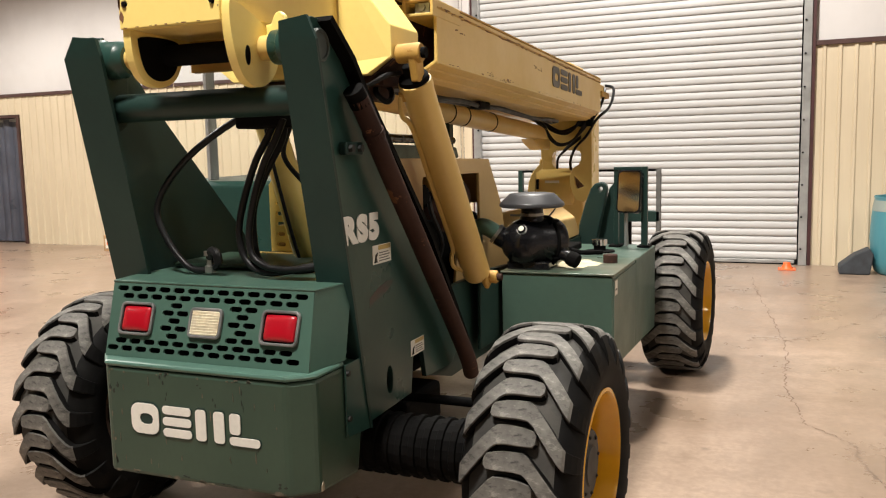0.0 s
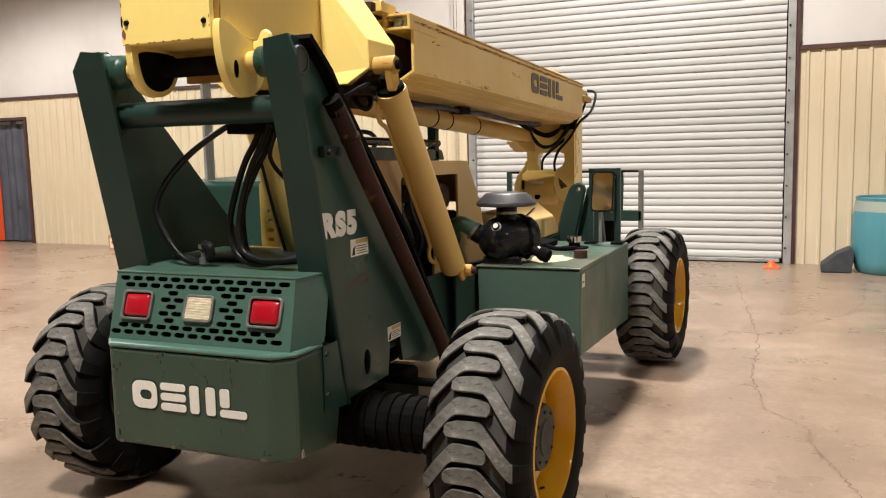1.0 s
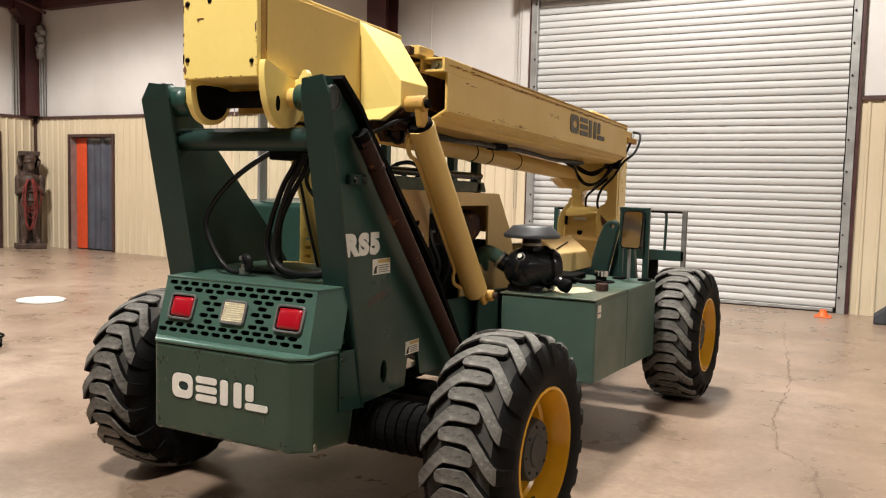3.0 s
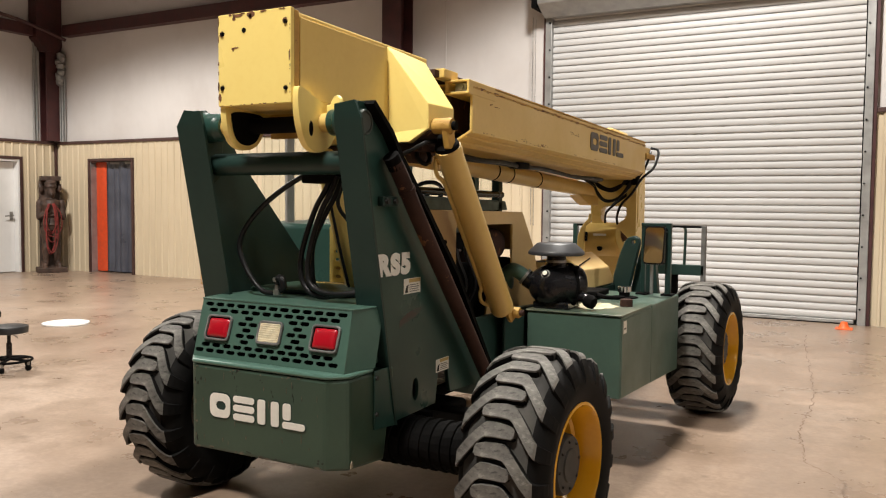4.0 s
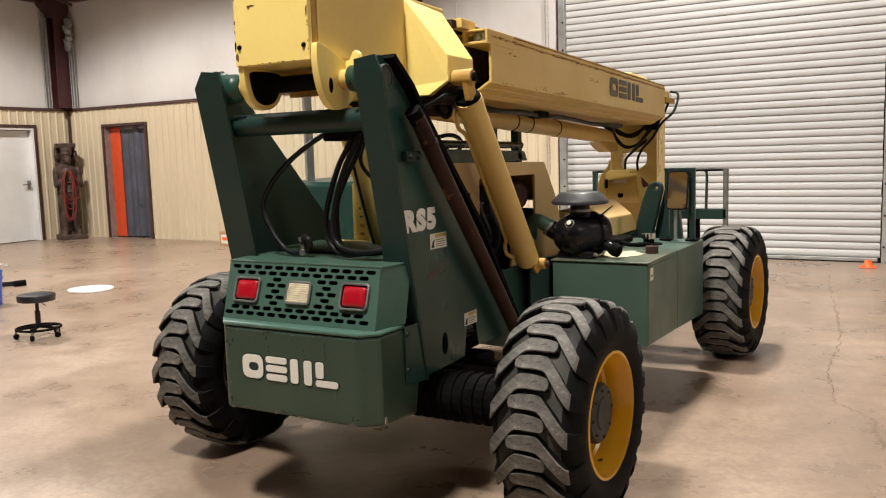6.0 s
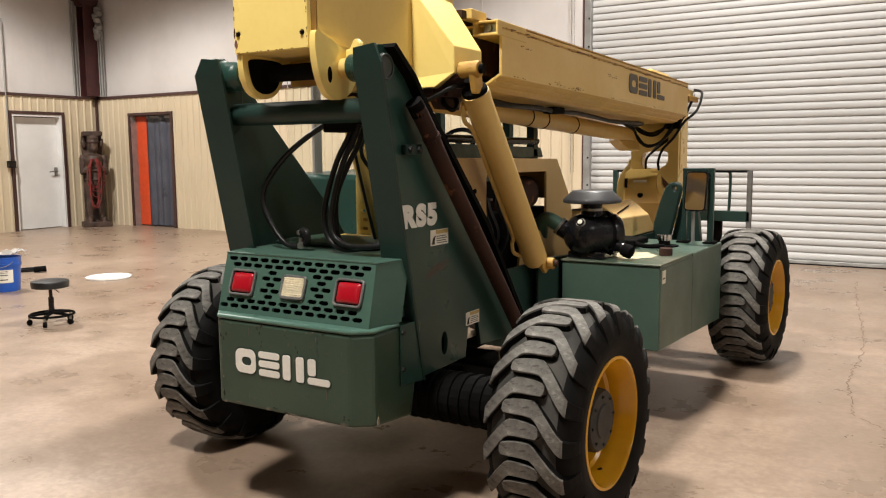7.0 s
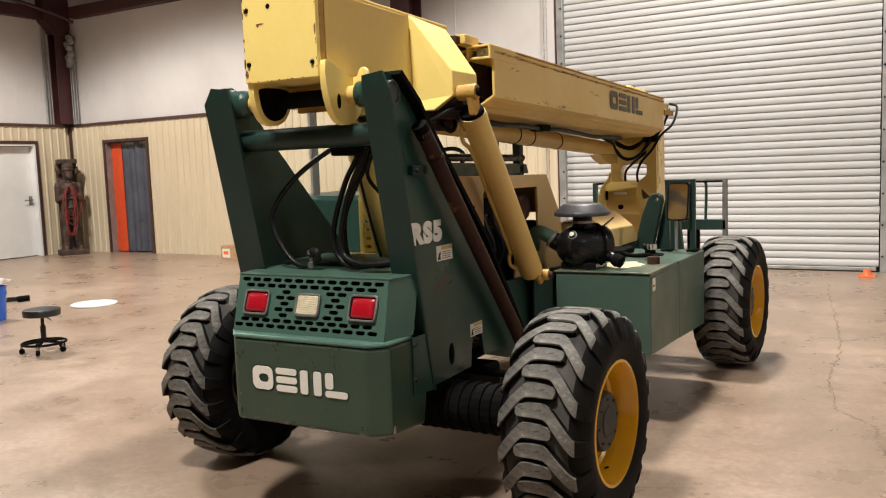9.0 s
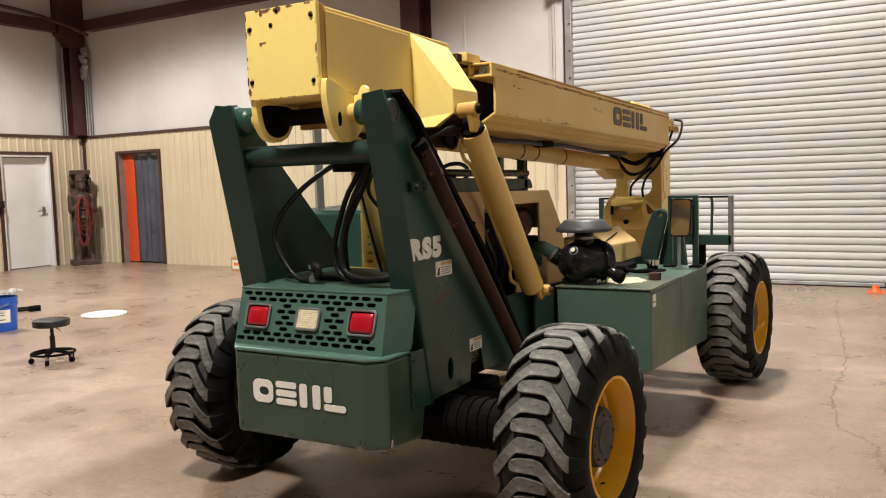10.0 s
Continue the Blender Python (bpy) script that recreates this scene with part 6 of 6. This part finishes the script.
lv = part("front_tower", plate([(0.412, 0.72), (0.420, 0.86), (0.455, 0.985), (0.488, 1.072), (0.515, 1.102), (0.550, 1.110), (0.575, 1.095), (0.582, 1.062), (0.560, 0.96), (0.525, 0.80), (0.520, 0.72)], [disc_outline(0.545, 1.070, 0.012, n=12)], *flat("y", 2.93, 2.99)), GREEN_DARK, tele, "dark green front tower plate", bevel=0.008)
part("tower_plate", plate([(0.500, 0.72), (0.540, 0.92), (0.578, 1.07), (0.605, 1.100), (0.648, 1.08), (0.668, 0.90), (0.684, 0.74)], [], *flat("y", 3.02, 3.08)), GREEN_DARK, lv, bevel=0.006)
part("tower_foot", box(0.38, 0.72, 2.90, 3.12, 0.68, 0.735), GREEN_DARK, lv, bevel=0.004)

# mirror hung in its frame
ms = part("mirror_stand", box(0.826, 0.858, 2.600, 2.630, 0.782, 1.200), GREEN_DARK, tele, "dark green mirror frame on the tank", bevel=0.003)
part("post", box(0.682, 0.706, 2.612, 2.642, 0.782, 1.182), GREEN_DARK, ms, bevel=0.003)
part("top_bar", box(0.682, 0.826, 2.604, 2.634, 1.182, 1.200), GREEN_DARK, ms, bevel=0.003)
for x in (0.694, 0.842):
    part("foot", box(x - 0.032, x + 0.032, 2.57, 2.67, 0.781, 0.790), BLACK_DULL, ms, bevel=0.002)
hm = part("mirror", plate(round_rect(0.772, 1.070, 0.128, 0.222, 0.022), [], *flat("y", 2.562, 2.60)), BLACK, ms, "rectangular mirror in black housing", bevel=0.006, matrix=Matrix.Translation((0.768, 2.58, 1.068)) @ pose(0, 0, 0, -8, 0, -9) @ Matrix.Translation((-0.768, -2.58, -1.068)))
part("mirror_stay", rod((0.747, 2.612, 0.782), (0.749, 2.600, 0.965), 0.010, seg=10), GALV, ms, smooth=True)
part("mirror_glass", plate(round_rect(0.772, 1.070, 0.112, 0.206, 0.018), [], *flat("y", 2.5605, 2.5615)), MIRROR, hm)

# carriage at the front
cg = part("carriage_frame", box(-0.60, 0.62, 4.78, 4.84, 0.725, 0.81), GREEN_DARK, tele, "dark fork carriage with backrest rails", bevel=0.004)
for x, m in ((-0.50, GREEN_DARK), (0.61, plain("scuffed_grey_steel", (0.10, 0.10, 0.095), 0.5, 0, 0.3))):
    part("upright", box(x - 0.018, x + 0.018, 4.78, 4.83, 0.30, 1.135), m, cg, bevel=0.003)
for x in (-0.12, 0.455):
    part("backrest_bar", hose([(x, 4.80, 0.81), (x + 0.005, 4.80, 1.08), (x - 0.012, 4.80, 1.13)], 0.012, 8), GREEN_DARK, cg, smooth=True)
part("top_rail", box(-0.50, 0.61, 4.785, 4.815, 1.118, 1.135), BLACK_DULL, cg, bevel=0.003)
part("lower_bar", box(-0.60, 0.62, 4.78, 4.84, 0.34, 0.42), GREEN_DARK, cg, bevel=0.004)
for x in (-0.32, 0.34):
    part("fork", prism([(4.845, 0.045), (6.0, 0.045), (6.0, 0.06), (4.89, 0.09), (4.89, 0.78), (4.845, 0.78)], "x", x - 0.05, x + 0.05), BLACK_DULL, cg, "steel fork tine", bevel=0.004)
part("tilt_link", box(-0.12, 0.12, 4.36, 4.779, 0.70, 0.80), YELLOW, cg, bevel=0.01)

# operator's cab on the left-hand side
# body reaches down to 0.33 to block the left lamp's light below
cab = part("cab_body", prism([(1.10, 0.33), (1.10, 1.175), (1.115, 1.195), (1.30, 1.20), (2.62, 1.22), (2.72, 0.90), (2.72, 0.33)], "x", -0.99, -0.40), GREEN_TOWER, tele, "green operator cab body with open window frames", bevel=0.008)
# unseen added box that stops the left lamp between tyre and cab
part("rear_light_block", box(-0.985, -0.42, 1.030, 1.098, 0.30, 0.80), GREEN_DARK, cab, bevel=0.006)
part("dash", prism([(1.62, 1.262), (1.62, 1.345), (2.72, 1.325), (2.76, 1.262)], "x", -0.62, -0.245), plain("dusty_pale_green", (0.13, 0.17, 0.15), 0.7, 0, 0.3), cab, "dusty green dash panel", bevel=0.01)
part("dash_base", box(-0.62, -0.26, 1.66, 2.70, 1.0, 1.2615), GREEN_DARK, cab)
part("dash_rail", rod((-0.25, 1.55, 1.372), (-0.25, 2.66, 1.362), 0.022, seg=14), BLACK, cab, smooth=True)
for x, y in ((-0.755, 1.15), (-0.45, 2.66), (-0.27, 2.64), (-0.96, 2.66)):
    part("window_post", box(x - (0.008 if y < 2 else 0.025), x + (0.008 if y < 2 else 0.025), y - 0.03, y + 0.03, 1.20, 1.86), GALV if y < 2 else GREEN_DARK, cab, bevel=0.003)
part("roof", box(-1.0, -0.24, 1.10, 2.72, 1.861, 1.90), GREEN_DARK, cab, bevel=0.01)
part("windscreen", box(-0.93, -0.30, 2.655, 2.66, 1.21, 1.86), GLASS, cab).visible_shadow = False
part("rear_window", box(-0.93, -0.42, 1.135, 1.14, 1.21, 1.86), GLASS, cab).visible_shadow = False
sw = part("steering_wheel", hose([(-0.505 + 0.112 * math.cos(a), 2.12 + 0.05 * math.sin(a), 1.362 + 0.070 * math.sin(a)) for a in (2 * math.pi * i / 28 for i in range(29))], 0.013, 8, 1), BLACK, cab, "black steering wheel", smooth=True)
bm = bmesh.new()
for a in (0.5, 2.6, 4.71):
    add_rod(bm, (-0.505, 2.12, 1.36), (-0.505 + 0.110 * math.cos(a), 2.12 + 0.048 * math.sin(a), 1.362 + 0.068 * math.sin(a)), 0.008, seg=8)
add_rod(bm, (-0.505, 2.12, 1.36), (-0.505, 2.20, 1.27), 0.020, seg=12)
part("column", bm, BLACK, sw)


# ---------- wheels ----------


def tyre_mesh(R, half):
    """Carcass with chevron lugs. The axle runs along x; the outer side is +x."""
    bm = bmesh.new()
    base = R - 0.027
    prof = [(-half * 0.86, 0.208), (-half * 0.97, 0.235), (-half * 1.04, 0.282), (-half * 1.02, 0.300), (-half * 0.95, 0.328), (-half * 0.86, 0.350), (-half * 0.72, base - 0.010), (-half * 0.4, base), (half * 0.4, base), (half * 0.72, base - 0.010), (half * 0.86, 0.350), (half * 0.95, 0.328), (half * 1.02, 0.300), (half * 1.04, 0.282), (half * 0.97, 0.235), (half * 0.86, 0.208)]
    seg = 76
    rings = [[bm.verts.new((x, r * math.cos(2 * math.pi * i / seg), r * math.sin(2 * math.pi * i / seg))) for i in range(seg)] for x, r in prof]
    for k, (r0, r1) in enumerate(zip(rings, rings[1:])):
        for i in range(seg):
            j = (i + 1) % seg
            f = bm.faces.new((r0[i], r0[j], r1[j], r1[i]))
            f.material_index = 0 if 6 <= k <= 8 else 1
            f.smooth = True
    bmesh.ops.recalc_face_normals(bm, faces=bm.faces)
    me = bpy.data.meshes.new("tyre")
    bm.to_mesh(me)
    bm.free()
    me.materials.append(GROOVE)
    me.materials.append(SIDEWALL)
    return me


def lug_mesh(R, half, side):
    """One chevron lug, standing on top of the tyre."""
    bm = bmesh.new()

    def on(x, s, r):
        return (x, r * math.sin(s / R), r * math.cos(s / R))

    # place across the tread and radius of the worn face, then of the foot; lead round the tyre; half breadth
    line = [(-0.42, 0.398, -0.42, 0.362, -0.010, 0.010), (-0.370, 0.400, -0.370, 0.362, -0.009, 0.0200), (-0.20, 0.400, -0.20, 0.362, -0.006, 0.0240), (0.08, 0.400, 0.08, 0.362, -0.004, 0.0255), (0.24, 0.399, 0.24, 0.362, -0.006, 0.0260), (0.33, 0.398, 0.33, 0.362, -0.016, 0.0265), (0.50, 0.397, 0.50, 0.360, -0.047, 0.0280), (0.66, 0.394, 0.66, 0.355, -0.078, 0.0290), (0.78, 0.388, 0.74, 0.350, -0.101, 0.0290), (0.845, 0.382, 0.78, 0.345, -0.113, 0.0285), (0.885, 0.373, 0.80, 0.340, -0.119, 0.0275), (0.955, 0.352, 0.84, 0.325, -0.124, 0.0270), (1.010, 0.326, 0.90, 0.305, -0.126, 0.0265), (1.036, 0.302, 0.95, 0.290, -0.127, 0.0260), (1.030, 0.280, 0.97, 0.272, -0.127, 0.0250)]
    rows = []
    for x, top, fx, low, ds, w in line:
        x, fx = side * x * half, side * fx * half
        near, mid = x + (fx - x) * 0.06, x + (fx - x) * 0.2
        pts = [on(fx, ds - w * 1.16, low), on(mid, ds - w * 1.03, top - 0.007), on(near, ds - w * 0.99, top - 0.002), on(x, ds - w * 0.93, top), on(x, ds + w * 0.93, top), on(near, ds + w * 0.99, top - 0.002), on(mid, ds + w * 1.03, top - 0.007), on(fx, ds + w * 1.16, low)]
        rows.append([bm.verts.new(p) for p in pts])
    for k, (a, b) in enumerate(zip(rows, rows[1:])):
        for i in range(7):
            f = bm.faces.new((a[i], a[i + 1], b[i + 1], b[i]))
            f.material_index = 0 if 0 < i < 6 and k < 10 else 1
            f.smooth = False
    bm.faces.new(rows[0][::-1])
    bm.faces.new(rows[-1]).material_index = 1
    bmesh.ops.recalc_face_normals(bm, faces=bm.faces)
    me = bpy.data.meshes.new("tread_lug")
    bm.to_mesh(me)
    bm.free()
    me.materials.append(TREAD)
    me.materials.append(SIDEWALL)
    return me


HALF = 0.155
tyre_me = tyre_mesh(0.400, HALF)
lug_mes = [lug_mesh(0.400, HALF, s) for s in (-1, 1)]
LUGS = 19
bm = bmesh.new()
out = HALF * 0.87
rim_prof = [(out, 0.222), (out + 0.012, 0.224), (out + 0.014, 0.214), (out + 0.002, 0.206), (out - 0.020, 0.202), (out - 0.034, 0.191), (out - 0.076, 0.187), (out - 0.086, 0.177), (out - 0.130, 0.172), (out - 0.155, 0.148), (out - 0.17, 0.09), (out - 0.172, 0.08), (out - 0.19, 0.08), (out - 0.195, 0.15), (-out, 0.19), (-out - 0.01, 0.224), (-out + 0.01, 0.224)]
add_lathe(bm, rim_prof, (0, 0, 0), (1, 0, 0), 48, False)
rim_me = bpy.data.meshes.new("rim")
bmesh.ops.recalc_face_normals(bm, faces=bm.faces)
bm.to_mesh(rim_me)
bm.free()
bm = bmesh.new()
add_lathe(bm, [(out - 0.17, 0.112), (out - 0.06, 0.110), (out - 0.034, 0.106), (out - 0.026, 0.100), (out - 0.023, 0.060), (out - 0.018, 0.056), (out - 0.018, 0.0)], (0, 0, 0), (1, 0, 0), 30)
for k in range(8):
    a = 2 * math.pi * k / 8
    add_rod(bm, (out - 0.026, 0.086 * math.cos(a), 0.080 * math.sin(a)), (out - 0.020, 0.086 * math.cos(a), 0.086 * math.sin(a)), 0.005, seg=6)
rusty_rim_me = rim_me.copy()
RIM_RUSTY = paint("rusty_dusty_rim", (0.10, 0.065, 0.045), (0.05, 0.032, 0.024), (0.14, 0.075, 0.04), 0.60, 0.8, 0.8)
hub_me = bpy.data.meshes.new("wheel")
bm.to_mesh(hub_me)
bm.free()
valve_me = bpy.data.meshes.new("valve_stem")
bm = hose([(out - 0.055, 0.02, -0.190), (out - 0.045, 0.018, -0.183), (out - 0.038, 0.016, -0.180)], 0.004, 8)
bm.to_mesh(valve_me)
bm.free()
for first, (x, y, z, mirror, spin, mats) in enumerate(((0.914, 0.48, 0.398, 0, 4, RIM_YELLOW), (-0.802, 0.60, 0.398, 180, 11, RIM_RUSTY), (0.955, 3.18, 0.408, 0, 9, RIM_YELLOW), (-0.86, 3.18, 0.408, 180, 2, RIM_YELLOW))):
    # the chevrons of all four tyres point the same way round
    w = part_mesh("wheel", hub_me, HUB_GREY, tele, "yellow-rimmed wheel with worn lugged tyre", smooth=(first == 0), matrix=pose(x, y, z, 0, 0, -2.2) @ pose(0, 0, 0, spin, 0, 0) @ Matrix.Diagonal(((-1 if mirror else 1) * (1.07 if y > 2 else 1), 1.025 if y > 2 else 1, 1.025 if y > 2 else 1, 1)))
    part_mesh("tyre", tyre_me, None, w, "dusty black lugged tyre")
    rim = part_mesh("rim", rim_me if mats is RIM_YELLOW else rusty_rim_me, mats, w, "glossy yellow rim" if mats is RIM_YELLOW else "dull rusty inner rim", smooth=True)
    part_mesh("valve_stem", valve_me, BLACK, w)
    for k in range(LUGS):
        for j, lug_me in enumerate(lug_mes):
            part_mesh("tread_lug", lug_me, None, w, matrix=pose(0, 0, 0, 360 * (k + 0.5 * j) / LUGS))
